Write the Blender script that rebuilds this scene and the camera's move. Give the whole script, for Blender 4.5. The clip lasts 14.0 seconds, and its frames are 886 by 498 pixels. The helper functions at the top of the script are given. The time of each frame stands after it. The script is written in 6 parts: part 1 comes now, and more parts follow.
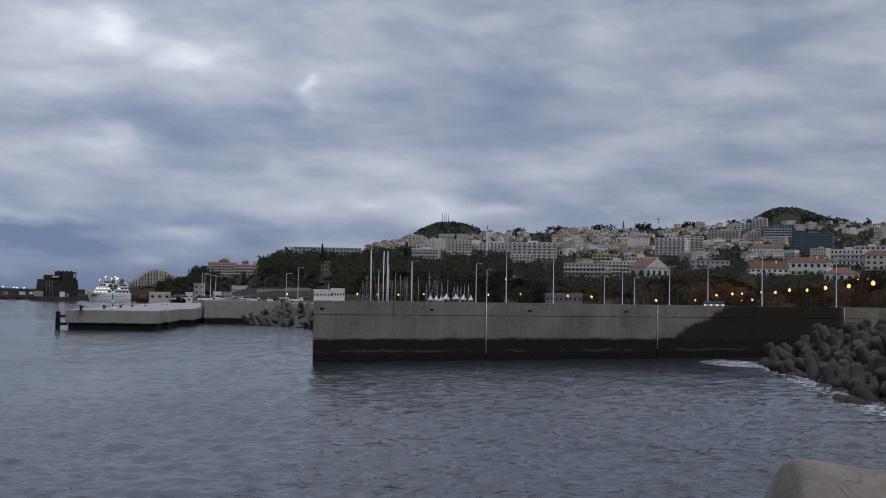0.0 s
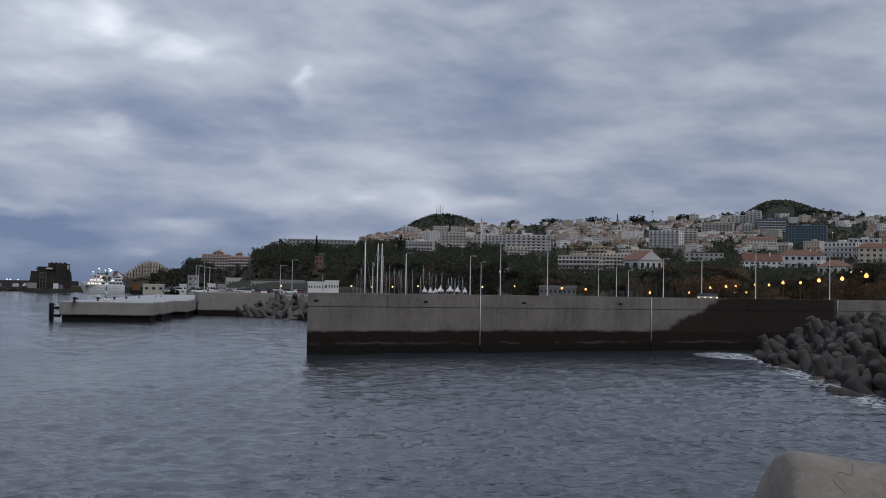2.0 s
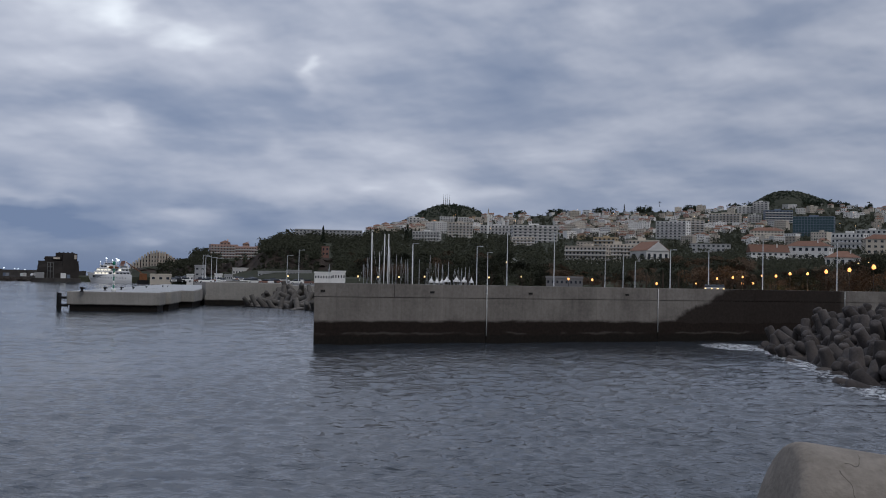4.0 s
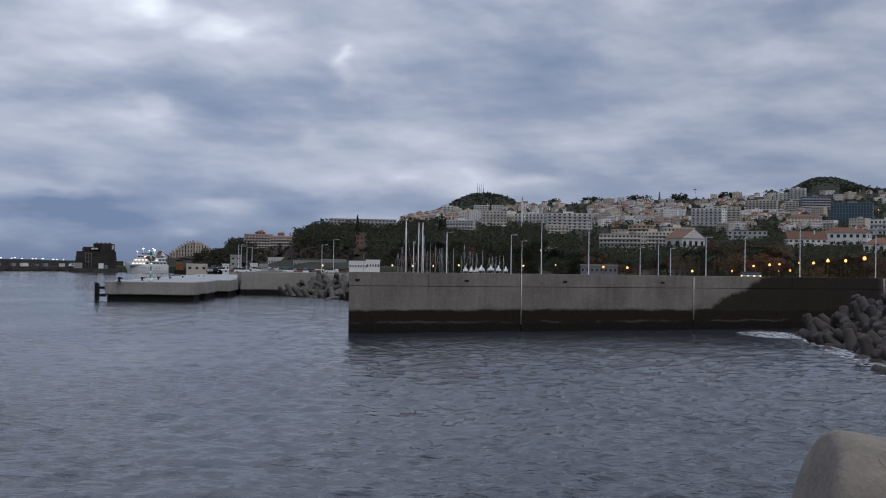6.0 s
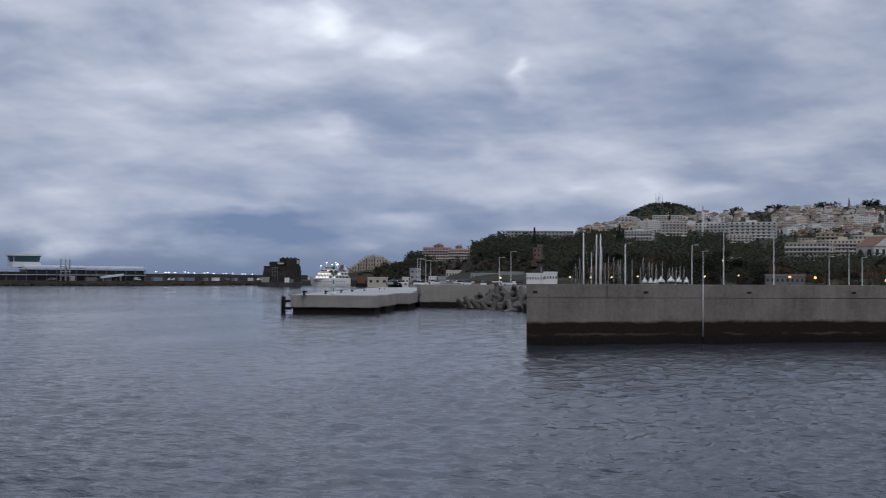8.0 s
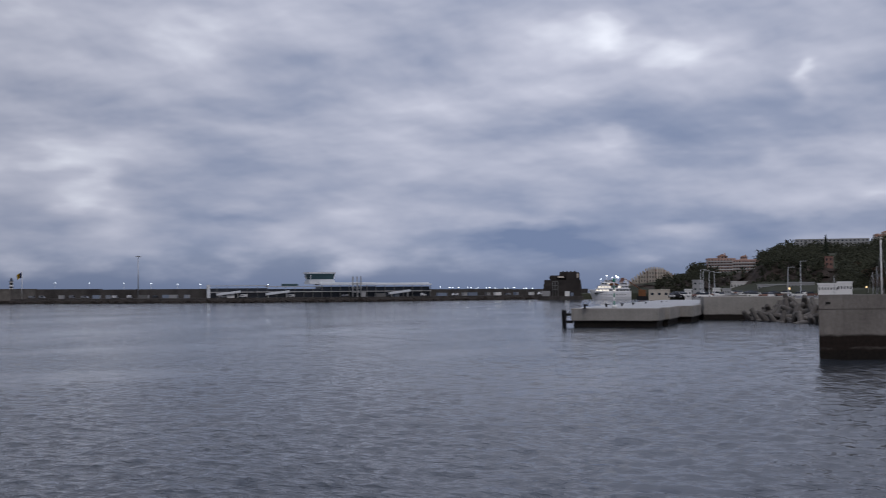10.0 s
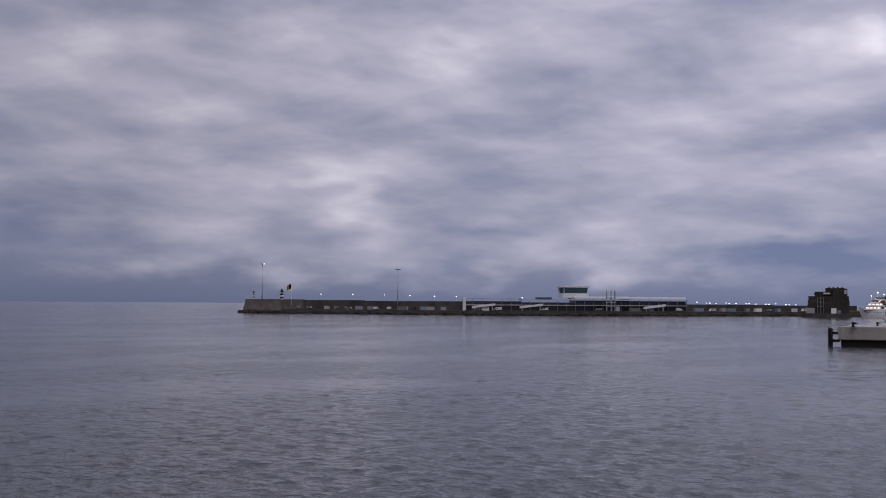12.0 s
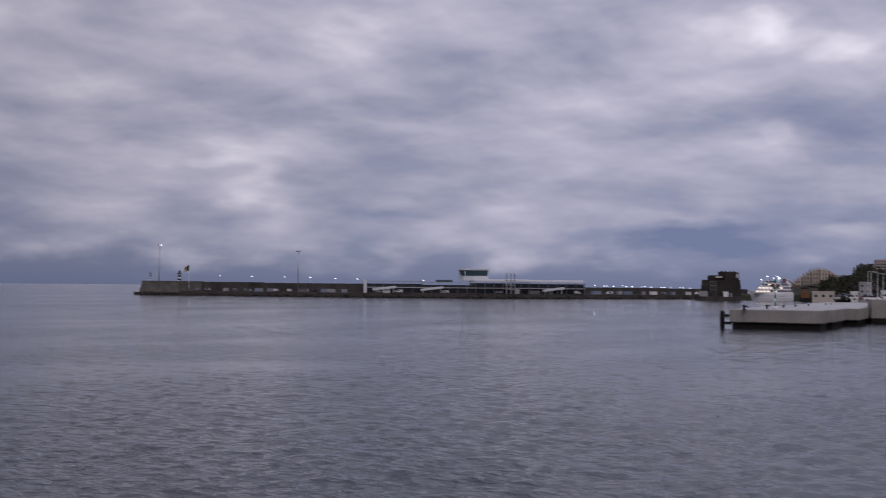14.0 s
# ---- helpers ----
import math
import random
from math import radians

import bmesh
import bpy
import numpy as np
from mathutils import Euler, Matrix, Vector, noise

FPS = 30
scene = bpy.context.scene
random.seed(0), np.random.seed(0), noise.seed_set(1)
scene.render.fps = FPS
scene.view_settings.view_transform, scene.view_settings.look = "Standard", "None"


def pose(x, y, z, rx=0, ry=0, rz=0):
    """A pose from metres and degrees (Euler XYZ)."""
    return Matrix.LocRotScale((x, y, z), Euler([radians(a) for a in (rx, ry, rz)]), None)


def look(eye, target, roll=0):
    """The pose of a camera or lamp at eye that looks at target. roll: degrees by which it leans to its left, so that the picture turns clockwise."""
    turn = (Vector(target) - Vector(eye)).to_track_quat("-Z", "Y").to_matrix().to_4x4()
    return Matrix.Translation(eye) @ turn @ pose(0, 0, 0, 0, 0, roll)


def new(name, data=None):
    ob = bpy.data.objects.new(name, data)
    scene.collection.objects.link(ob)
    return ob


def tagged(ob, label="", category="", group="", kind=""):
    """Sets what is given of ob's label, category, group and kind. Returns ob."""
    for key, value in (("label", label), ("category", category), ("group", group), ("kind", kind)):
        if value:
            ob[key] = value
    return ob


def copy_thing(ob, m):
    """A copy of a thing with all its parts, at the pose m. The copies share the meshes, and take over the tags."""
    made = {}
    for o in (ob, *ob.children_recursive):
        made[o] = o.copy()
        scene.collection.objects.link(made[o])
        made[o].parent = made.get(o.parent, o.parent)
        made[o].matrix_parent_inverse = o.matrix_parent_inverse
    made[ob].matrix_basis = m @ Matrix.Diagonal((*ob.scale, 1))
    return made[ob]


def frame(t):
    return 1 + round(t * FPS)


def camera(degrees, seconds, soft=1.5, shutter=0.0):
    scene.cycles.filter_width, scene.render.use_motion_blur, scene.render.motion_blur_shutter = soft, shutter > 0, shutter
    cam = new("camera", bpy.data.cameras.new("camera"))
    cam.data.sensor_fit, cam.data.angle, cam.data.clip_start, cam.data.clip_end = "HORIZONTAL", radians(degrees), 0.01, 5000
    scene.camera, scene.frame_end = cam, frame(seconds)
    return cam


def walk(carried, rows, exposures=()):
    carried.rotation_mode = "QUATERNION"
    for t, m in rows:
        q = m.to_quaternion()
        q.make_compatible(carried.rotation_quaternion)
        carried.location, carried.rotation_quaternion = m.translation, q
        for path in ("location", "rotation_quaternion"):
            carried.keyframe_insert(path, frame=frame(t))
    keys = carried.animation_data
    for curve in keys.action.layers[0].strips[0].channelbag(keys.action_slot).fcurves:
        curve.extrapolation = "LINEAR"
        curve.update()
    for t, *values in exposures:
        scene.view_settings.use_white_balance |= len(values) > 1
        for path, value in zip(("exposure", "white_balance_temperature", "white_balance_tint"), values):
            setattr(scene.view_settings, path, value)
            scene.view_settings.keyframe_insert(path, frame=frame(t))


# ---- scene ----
# ======== camera: stands on the promenade, 7 m above the sea, and pans to its left ========
cam = camera(42.63, 14.0, soft=1.0, shutter=0.3)
EYE = (0.0, 0.0, 7.0)
# seconds, yaw, pitch, lean
PAN = [
    (0.0, 4.09, 2.28, 0.95),
    (0.5, 4.00, 2.23, 1.00),
    (1.0, 3.91, 2.13, 0.66),
    (1.5, 3.69, 2.01, 0.71),
    (2.0, 3.79, 1.89, 1.01),
    (2.5, 3.85, 1.78, 1.11),
    (3.0, 3.97, 1.68, 1.13),
    (5.5, 4.81, 0.91, 1.01),
    (6.0, 5.83, 0.80, 0.86),
    (6.5, 7.33, 0.84, 0.78),
    (7.0, 9.61, 0.95, 0.68),
    (9.5, 24.68, 1.87, -0.23),
    (10.0, 28.80, 1.99, -0.38),
    (10.5, 32.62, 2.15, -0.19),
    (11.0, 36.82, 2.35, -0.08),
    (11.5, 40.54, 2.54, 0.08),
    (12.0, 41.56, 2.69, 0.33),
    (12.5, 41.79, 2.64, 0.52),
    (13.0, 41.36, 2.60, 0.53),
    (13.5, 40.43, 2.56, 0.67),
    (14.0, 36.57, 1.84, 0.50),
]
walk(cam, [(t, Matrix.Translation(EYE) @ Euler((0, 0, radians(y))).to_matrix().to_4x4()
            @ Euler((radians(90 + p), 0, 0)).to_matrix().to_4x4() @ pose(0, 0, 0, 0, 0, r)) for t, y, p, r in PAN],
     exposures=[(0, 0.0, 6500, 10), (3, 0.0, 6500, 10), (7, 0.12, 6400, 11), (9.5, 0.06, 6450, 13), (11, -0.08, 6650, 20), (12.5, -0.11, 6730, 25), (14, -0.11, 6730, 25)])


def polar(az, d, z=0.0):
    """A place by its bearing (degrees, clockwise from +y), its distance and its height."""
    return Vector((d * math.sin(radians(az)), d * math.cos(radians(az)), z))


def lerp_table(table, v):
    return float(np.interp(v, [a for a, _ in table], [b for _, b in table]))


# ======== world, sun ========
world = bpy.data.worlds.new("dusk_sky")
scene.world = world
world.use_nodes = True
wt = world.node_tree
wt.nodes.clear()


class Graph:
    """Short hand for building node trees."""

    def __init__(self, tree):
        self.t = tree

    def node(self, kind, **kw):
        n = self.t.nodes.new(kind)
        ins = kw.pop("ins", {})
        if "operation" in kw:
            n.operation = kw["operation"]
        if "use_clamp" in kw:
            n.use_clamp = kw["use_clamp"]
        if "data_type" in kw:
            n.data_type, n.blend_type = kw["data_type"], kw["blend_type"]
        if "interpolation_type" in kw:
            n.interpolation_type = kw["interpolation_type"]
        if "feature" in kw:
            n.feature = kw["feature"]
        if "sky_type" in kw:
            n.sky_type, n.sun_disc, n.altitude = kw["sky_type"], kw["sun_disc"], kw["altitude"]
            n.sun_elevation, n.sun_rotation = kw["sun_elevation"], kw["sun_rotation"]
        for k, v in ins.items():
            self.put(n.inputs[k], v)
        return n

    def put(self, socket, v):
        if isinstance(v, bpy.types.NodeSocket):
            self.t.links.new(v, socket)
        elif isinstance(v, bpy.types.Node):
            self.t.links.new(v.outputs[0], socket)
        else:
            socket.default_value = v

    def math(self, op, a, b=0.0, c=0.0, clamp=False):
        n = self.node("ShaderNodeMath", operation=op, use_clamp=clamp)
        for i, v in enumerate((a, b, c)):
            self.put(n.inputs[i], v)
        return n.outputs[0]

    def vmath(self, op, a, b=(0, 0, 0)):
        n = self.node("ShaderNodeVectorMath", operation=op)
        self.put(n.inputs[0], a)
        self.put(n.inputs[1], b)
        return n

    def noise(self, vec, scale, detail=4.0, rough=0.55, dist=0.0):
        n = self.node("ShaderNodeTexNoise", ins={"Scale": scale, "Detail": detail, "Roughness": rough, "Distortion": dist})
        if vec is not None:
            self.put(n.inputs["Vector"], vec)
        return n.outputs["Fac"]

    def ramp(self, fac, stops, mode="LINEAR"):
        n = self.node("ShaderNodeValToRGB")
        n.color_ramp.interpolation = mode
        el = n.color_ramp.elements
        while len(el) < len(stops):
            el.new(0.5)
        for e, (p, c) in zip(el, stops):
            e.position = p
            e.color = (*c, 1) if isinstance(c, tuple) else (c, c, c, 1)
        self.put(n.inputs[0], fac)
        return n.outputs[0]

    def mix(self, fac, a, b, mode="MIX"):
        n = self.node("ShaderNodeMix", data_type="RGBA", blend_type=mode)
        self.put(n.inputs[0], fac)
        for i, v in ((6, a), (7, b)):
            self.put(n.inputs[i], (*v, 1) if isinstance(v, tuple) and len(v) == 3 else v)
        return n.outputs[2]

    def smooth(self, v, lo, hi):
        n = self.node("ShaderNodeMapRange", interpolation_type="SMOOTHSTEP")
        self.put(n.inputs[0], v)
        self.put(n.inputs[1], lo)
        self.put(n.inputs[2], hi)
        return n.outputs[0]


SUN_EL, SUN_ROT = radians(20), radians(140)
g = Graph(wt)
sky = g.node("ShaderNodeTexSky", sky_type="NISHITA", sun_disc=False, sun_elevation=SUN_EL, sun_rotation=SUN_ROT, altitude=10.0)
way = g.node("ShaderNodeTexCoord").outputs["Generated"]
sep = g.node("ShaderNodeSeparateXYZ", ins={0: way})
dx, dy, dz = sep.outputs
# the cloud deck: the direction met with a flat layer overhead, drawn out towards the horizon
low = g.math("ADD", g.math("MAXIMUM", dz, 0.0), 0.30)
deck = g.node("ShaderNodeCombineXYZ", ins={0: g.math("DIVIDE", dx, low), 1: g.math("DIVIDE", dy, low), 2: 0.0}).outputs[0]
az_n = g.math("ARCTAN2", dx, dy)
el_deg = g.math("MULTIPLY", g.math("ARCSINE", dz), 57.29578)
az_deg = g.math("MULTIPLY", az_n, 57.29578)
# bearing and height stretched into long rolls and puffs
rolls = g.node("ShaderNodeCombineXYZ", ins={0: g.math("MULTIPLY", az_deg, 0.085), 1: g.math("MULTIPLY", el_deg, 0.24), 2: 0.7}).outputs[0]
warp = g.node("ShaderNodeTexNoise", ins={"Vector": rolls, "Scale": 1.1, "Detail": 1.5}).outputs["Color"]
bent = g.vmath("ADD", rolls, g.vmath("MULTIPLY", g.vmath("SUBTRACT", warp, (0.5, 0.5, 0.5)).outputs[0], (0.20, 0.14, 0.0)).outputs[0]).outputs[0]
big = g.noise(g.vmath("ADD", bent, (5.2, 1.2, 0)).outputs[0], 0.85, 4, 0.45, 0.0)
puffs = g.node("ShaderNodeCombineXYZ", ins={0: g.math("MULTIPLY", az_deg, 0.17), 1: g.math("MULTIPLY", el_deg, 0.42), 2: 0.0}).outputs[0]
puff = g.noise(puffs, 1.1, 4, 0.47, 0.0)
over = g.noise(deck, 2.0, 5, 0.45, 0.0)
# billows of the layer, pale where they thin out upwards and dark below
heaps = g.node("ShaderNodeCombineXYZ", ins={0: g.math("MULTIPLY", az_deg, 0.078), 1: g.math("MULTIPLY", el_deg, g.math("SUBTRACT", 0.260, g.math("MULTIPLY", g.smooth(el_deg, 3.0, 16.0), 0.05))), 2: 3.1}).outputs[0]
heaps = g.vmath("ADD", heaps, g.vmath("MULTIPLY", g.vmath("SUBTRACT", warp, (0.5, 0.5, 0.5)).outputs[0], (0.22, 0.14, 0.0)).outputs[0]).outputs[0]
body_n = g.noise(heaps, 1.15, 4.5, 0.46, 0.0)
above_n = g.noise(g.vmath("ADD", heaps, (0.02, 0.11, 0.0)).outputs[0], 1.15, 4.5, 0.46, 0.0)
relief = g.math("SUBTRACT", body_n, above_n)
fine_n = g.noise(heaps, 3.6, 3.5, 0.48, 0.0)
fine_up = g.noise(g.vmath("ADD", heaps, (0.01, 0.04, 0.0)).outputs[0], 3.6, 3.5, 0.48, 0.0)
relief_fine = g.math("SUBTRACT", fine_n, fine_up)
shade = g.math("ADD", g.math("ADD", g.math("MULTIPLY", big, 0.40), g.math("MULTIPLY", body_n, 0.48)), g.math("MULTIPLY", over, 0.12))
shade = g.math("ADD", shade, g.math("ADD", g.math("MULTIPLY", relief, 0.46), g.math("MULTIPLY", relief_fine, 0.22)))
near_sea = g.smooth(el_deg, 8.0, 2.5)
shade = g.math("ADD", g.math("MULTIPLY", shade, g.math("SUBTRACT", 1.0, g.math("MULTIPLY", near_sea, 0.5))),
               g.math("MULTIPLY", puff, g.math("MULTIPLY", near_sea, 0.5)))
shade = g.math("ADD", g.math("MULTIPLY", g.math("SUBTRACT", shade, 0.5), 0.90), g.math("SUBTRACT", 0.515, g.math("MULTIPLY", near_sea, 0.045)))
fray = g.node("ShaderNodeTexNoise", ins={"Vector": puffs, "Scale": 1.5, "Detail": 3.0, "Roughness": 0.45})
fr_x, fr_y, fr_z = g.node("ShaderNodeSeparateXYZ", ins={0: fray.outputs["Color"]}).outputs
az_w = g.math("ADD", az_deg, g.math("MULTIPLY", g.math("SUBTRACT", fr_x, 0.5), 5.0))
el_w = g.math("ADD", el_deg, g.math("MULTIPLY", g.math("SUBTRACT", fr_y, 0.5), 2.6))
# rounded lumps of the layer
lump = g.node("ShaderNodeTexVoronoi", feature="SMOOTH_F1", ins={"Vector": g.vmath("ADD", heaps, g.vmath("MULTIPLY", fray.outputs["Color"], (0.22, 0.2, 0.0)).outputs[0]).outputs[0], "Scale": 2.1, "Smoothness": 0.5, "Detail": 1.5, "Roughness": 0.5}).outputs["Distance"]
shade = g.math("ADD", shade, g.math("MULTIPLY", g.math("SUBTRACT", 0.72, lump), 0.12))
# thin places and thick ones in the layer: bearing, height, half width, half height, strength
for a0, e0, wa, we, s in (
        (-21.40, 13.24, 1.30, 0.72, 0.08), (-20.32, 12.27, 1.16, 0.58, 0.11), (-17.62, 11.79, 2.32, 0.58, 0.08), (-10.76, 9.93, 0.75, 0.80, 0.19), (-20.45, 7.55, 1.59, 0.87, 0.13),
        (-12.79, 6.37, 1.16, 0.65, 0.13), (-7.96, 4.95, 2.46, 0.51, 0.13), (-2.24, 4.34, 3.62, 0.72, 0.11), (-13.83, 3.24, 5.00, 0.55, -0.125),
        (-22.39, 2.17, 4.50, 0.80, -0.125), (-22.94, 3.37, 3.00, 0.30, 0.07), (-61.63, 2.87, 7.0, 2.4, -0.10), (-23.89, 1.05, 6.0, 0.7, -0.10), (1.92, 12.78, 5.00, 0.80, -0.06), (12.94, 9.00, 5.00, 2.00, -0.03),
        (6.22, 5.25, 6.00, 0.70, -0.06), (-48.21, 6.27, 3.19, 0.43, 0.11), (-46.35, 4.75, 1.30, 1.45, 0.13), (-39.91, 3.53, 2.20, 0.50, -0.125),
        (-33.40, 2.99, 2.90, 0.87, 0.10), (-24.73, 2.29, 3.40, 0.50, -0.125)):
    u = g.math("DIVIDE", g.math("SUBTRACT", az_w, a0), wa)
    v = g.math("DIVIDE", g.math("SUBTRACT", el_w, e0), we)
    rr = g.math("ADD", g.math("MULTIPLY", u, u), g.math("MULTIPLY", v, v))
    rr = g.math("ADD", rr, g.math("MULTIPLY", g.math("SUBTRACT", fine_n, 0.5), 3.0))
    fall = g.math("POWER", 2.718, g.math("MULTIPLY", g.math("MAXIMUM", rr, 0.0), -1.0))
    shade = g.math("ADD", shade, g.math("MULTIPLY", fall, s))
cloud = g.ramp(shade, [(0.24, (0.160, 0.218, 0.345)), (0.41, (0.276, 0.328, 0.445)), (0.50, (0.380, 0.424, 0.530)), (0.60, (0.500, 0.540, 0.640)),
                       (0.78, (0.820, 0.880, 0.960))])
clear = g.vmath("MULTIPLY", sky.outputs[0], (0.10, 0.10, 0.10)).outputs[0]
veil = g.ramp(g.math("MULTIPLY", el_deg, 0.3), [(0.0, (0.130, 0.185, 0.315)), (1.0, (0.190, 0.250, 0.390))])
cover = g.smooth(g.math("ADD", el_deg, g.math("MULTIPLY", g.math("SUBTRACT", puff, 0.5), 5.0)), 0.5, 2.3)
tint = g.mix(0.08, veil, clear)
total = g.mix(cover, tint, cloud)
# an overcast sky is brighter overhead than at the horizon
glow_az = g.math("DIVIDE", g.math("ADD", az_deg, 20.0), 24.0)
lobe = g.math("POWER", 2.718, g.math("MULTIPLY", g.math("MULTIPLY", glow_az, glow_az), -1.0))
lift = g.math("ADD", g.math("ADD", g.math("SUBTRACT", 0.89, g.math("MULTIPLY", g.smooth(az_deg, -38.0, -60.0), 0.11)), g.math("MULTIPLY", lobe, 0.14)), g.math("MULTIPLY", g.smooth(el_deg, 13.0, 45.0), g.math("ADD", 0.26, g.math("MULTIPLY", lobe, 1.15))))
total = g.vmath("SCALE", total)
g.put(total.inputs["Scale"], lift)
total = total.outputs[0]
total = g.mix(g.smooth(el_deg, -0.5, -3.0), total, (0.05, 0.06, 0.08))
bg = g.node("ShaderNodeBackground", ins={"Color": total, "Strength": 1.0})
wt.links.new(bg.outputs[0], g.node("ShaderNodeOutputWorld").inputs["Surface"])

sun = new("sun", bpy.data.lights.new("sun", "SUN"))
sun.data.energy, sun.data.angle, sun.data.color = 0.8, radians(25), (1.0, 0.95, 0.9)
sun.matrix_world = look((0, 0, 0), (-math.sin(SUN_ROT), -math.cos(SUN_ROT), -1.2))


# ======== materials ========
def material(name, color, color2=None, rough=0.8, scale=1.0, fine=12.0, bump=0.15, metal=0.0, mixed=0.5, random=0.0, specular=0.12, cracks=False):
    """A surface of two colours mixed by coarse blotches and fine grain, with fine relief."""
    m = bpy.data.materials.new(name)
    m.use_nodes = True
    g = Graph(m.node_tree)
    b = m.node_tree.nodes["Principled BSDF"]
    co = g.node("ShaderNodeTexCoord").outputs["Object"]
    color2 = color2 or tuple(c * 0.7 for c in color)
    n1 = g.noise(co, scale, 5, 0.6, 0.3)
    n2 = g.noise(co, scale * fine, 4, 0.6)
    f = g.math("ADD", g.math("MULTIPLY", n1, 0.65), g.math("MULTIPLY", n2, 0.35))
    col = g.ramp(f, [(0.5 - 0.22, color2), (0.5 + 0.22 * (1.0 - mixed) + 0.02, color)])
    if cracks:
        line = g.math("ABSOLUTE", g.math("SUBTRACT", g.noise(co, 0.55, 3, 0.6, 0.2), 0.5))
        mark = g.math("MULTIPLY", g.math("LESS_THAN", line, 0.0016), g.math("GREATER_THAN", n1, 0.47))
        col = g.mix(g.math("MULTIPLY", mark, 0.6), col, (0.03, 0.026, 0.022))
    if random:
        info = g.node("ShaderNodeObjectInfo").outputs["Random"]
        k = g.math("ADD", 1.0 - random, g.math("MULTIPLY", info, 2 * random))
        col = g.vmath("SCALE", col).outputs[0]
        col.node.inputs["Scale"].default_value = 1.0
        g.put(col.node.inputs["Scale"], k)
    g.put(b.inputs["Base Color"], col)
    g.put(b.inputs["Roughness"], g.math("ADD", rough - 0.08, g.math("MULTIPLY", n2, 0.16)))
    b.inputs["Metallic"].default_value = metal
    b.inputs["Specular IOR Level"].default_value = specular
    if bump:
        bp = g.node("ShaderNodeBump", ins={"Strength": bump, "Distance": 0.05, "Height": f})
        g.put(b.inputs["Normal"], bp)
    return m


def glow(name, color, strength):
    m = bpy.data.materials.new(name)
    m.use_nodes = True
    b = m.node_tree.nodes["Principled BSDF"]
    b.inputs["Base Color"].default_value = (*color, 1)
    b.inputs["Emission Color"].default_value = (*color, 1)
    b.inputs["Emission Strength"].default_value = strength
    return m


def quay_concrete(name, wet_line, stain_x=None, light=(0.225, 0.205, 0.182), dark=(0.120, 0.108, 0.096), rag=1.5, weedy=0.35):
    """Board-marked harbour concrete: vertical streaks, a wet, weed-covered foot and, where given, a splashed wet patch past stain_x."""
    m = bpy.data.materials.new(name)
    m.use_nodes = True
    g = Graph(m.node_tree)
    b = m.node_tree.nodes["Principled BSDF"]
    co = g.node("ShaderNodeTexCoord").outputs["Object"]
    x, y, z = g.node("ShaderNodeSeparateXYZ", ins={0: co}).outputs
    n1 = g.noise(co, 0.25, 5, 0.6, 0.4)
    n2 = g.noise(co, 3.0, 5, 0.65)
    streak = g.noise(g.vmath("MULTIPLY", co, (1.6, 1.6, 0.12)).outputs[0], 1.0, 5, 0.6)
    f = g.math("ADD", g.math("MULTIPLY", n1, 0.5), g.math("ADD", g.math("MULTIPLY", n2, 0.28), g.math("MULTIPLY", streak, 0.22)))
    col = g.ramp(f, [(0.37, dark), (0.60, light)])
    seam = g.math("LESS_THAN", g.math("FRACT", g.math("MULTIPLY", g.math("ADD", x, g.math("MULTIPLY", n2, 0.06)), 0.42)), 0.018)
    col = g.mix(g.math("MULTIPLY", seam, 0.45), col, dark)
    edge = g.math("ADD", z, g.math("MULTIPLY", g.math("SUBTRACT", g.noise(g.vmath("MULTIPLY", co, (0.35, 0.35, 1.0)).outputs[0], 1.0, 5, 0.6), 0.5), rag))
    wet = g.smooth(edge, wet_line + 0.22, wet_line - 0.18)
    weed = g.smooth(edge, wet_line * weedy + 0.12, wet_line * weedy - 0.12)
    salt = g.math("MULTIPLY", g.smooth(g.math("ABSOLUTE", g.math("SUBTRACT", edge, wet_line * weedy + 0.22)), 0.16, 0.02), g.smooth(n1, 0.42, 0.6))
    if stain_x is not None:
        lean = g.math("ADD", x, g.math("MULTIPLY", z, -2.3))
        far = g.math("ADD", lean, g.math("MULTIPLY", g.math("SUBTRACT", g.noise(co, 0.22, 5, 0.6), 0.5), 7.0))
        splash = g.math("MULTIPLY", g.smooth(far, stain_x - 0.8, stain_x + 0.8), g.smooth(x, stain_x + 33.0, stain_x + 31.0))
        wet = g.math("MAXIMUM", wet, g.math("MULTIPLY", splash, 0.95))
    col = g.mix(wet, col, g.ramp(n2, [(0.3, (0.012, 0.0085, 0.0065)), (0.7, (0.026, 0.018, 0.014))]))
    col = g.mix(weed, col, g.ramp(n2, [(0.3, (0.007, 0.006, 0.0055)), (0.7, (0.020, 0.016, 0.012))]))
    col = g.mix(g.math("MULTIPLY", salt, 0.2), col, light)
    b.inputs["Specular IOR Level"].default_value = 0.12
    g.put(b.inputs["Base Color"], col)
    g.put(b.inputs["Roughness"], g.math("SUBTRACT", 0.88, g.math("MULTIPLY", wet, 0.25)))
    bp = g.node("ShaderNodeBump", ins={"Strength": 0.35, "Distance": 0.06, "Height": f})
    g.put(b.inputs["Normal"], bp)
    return m


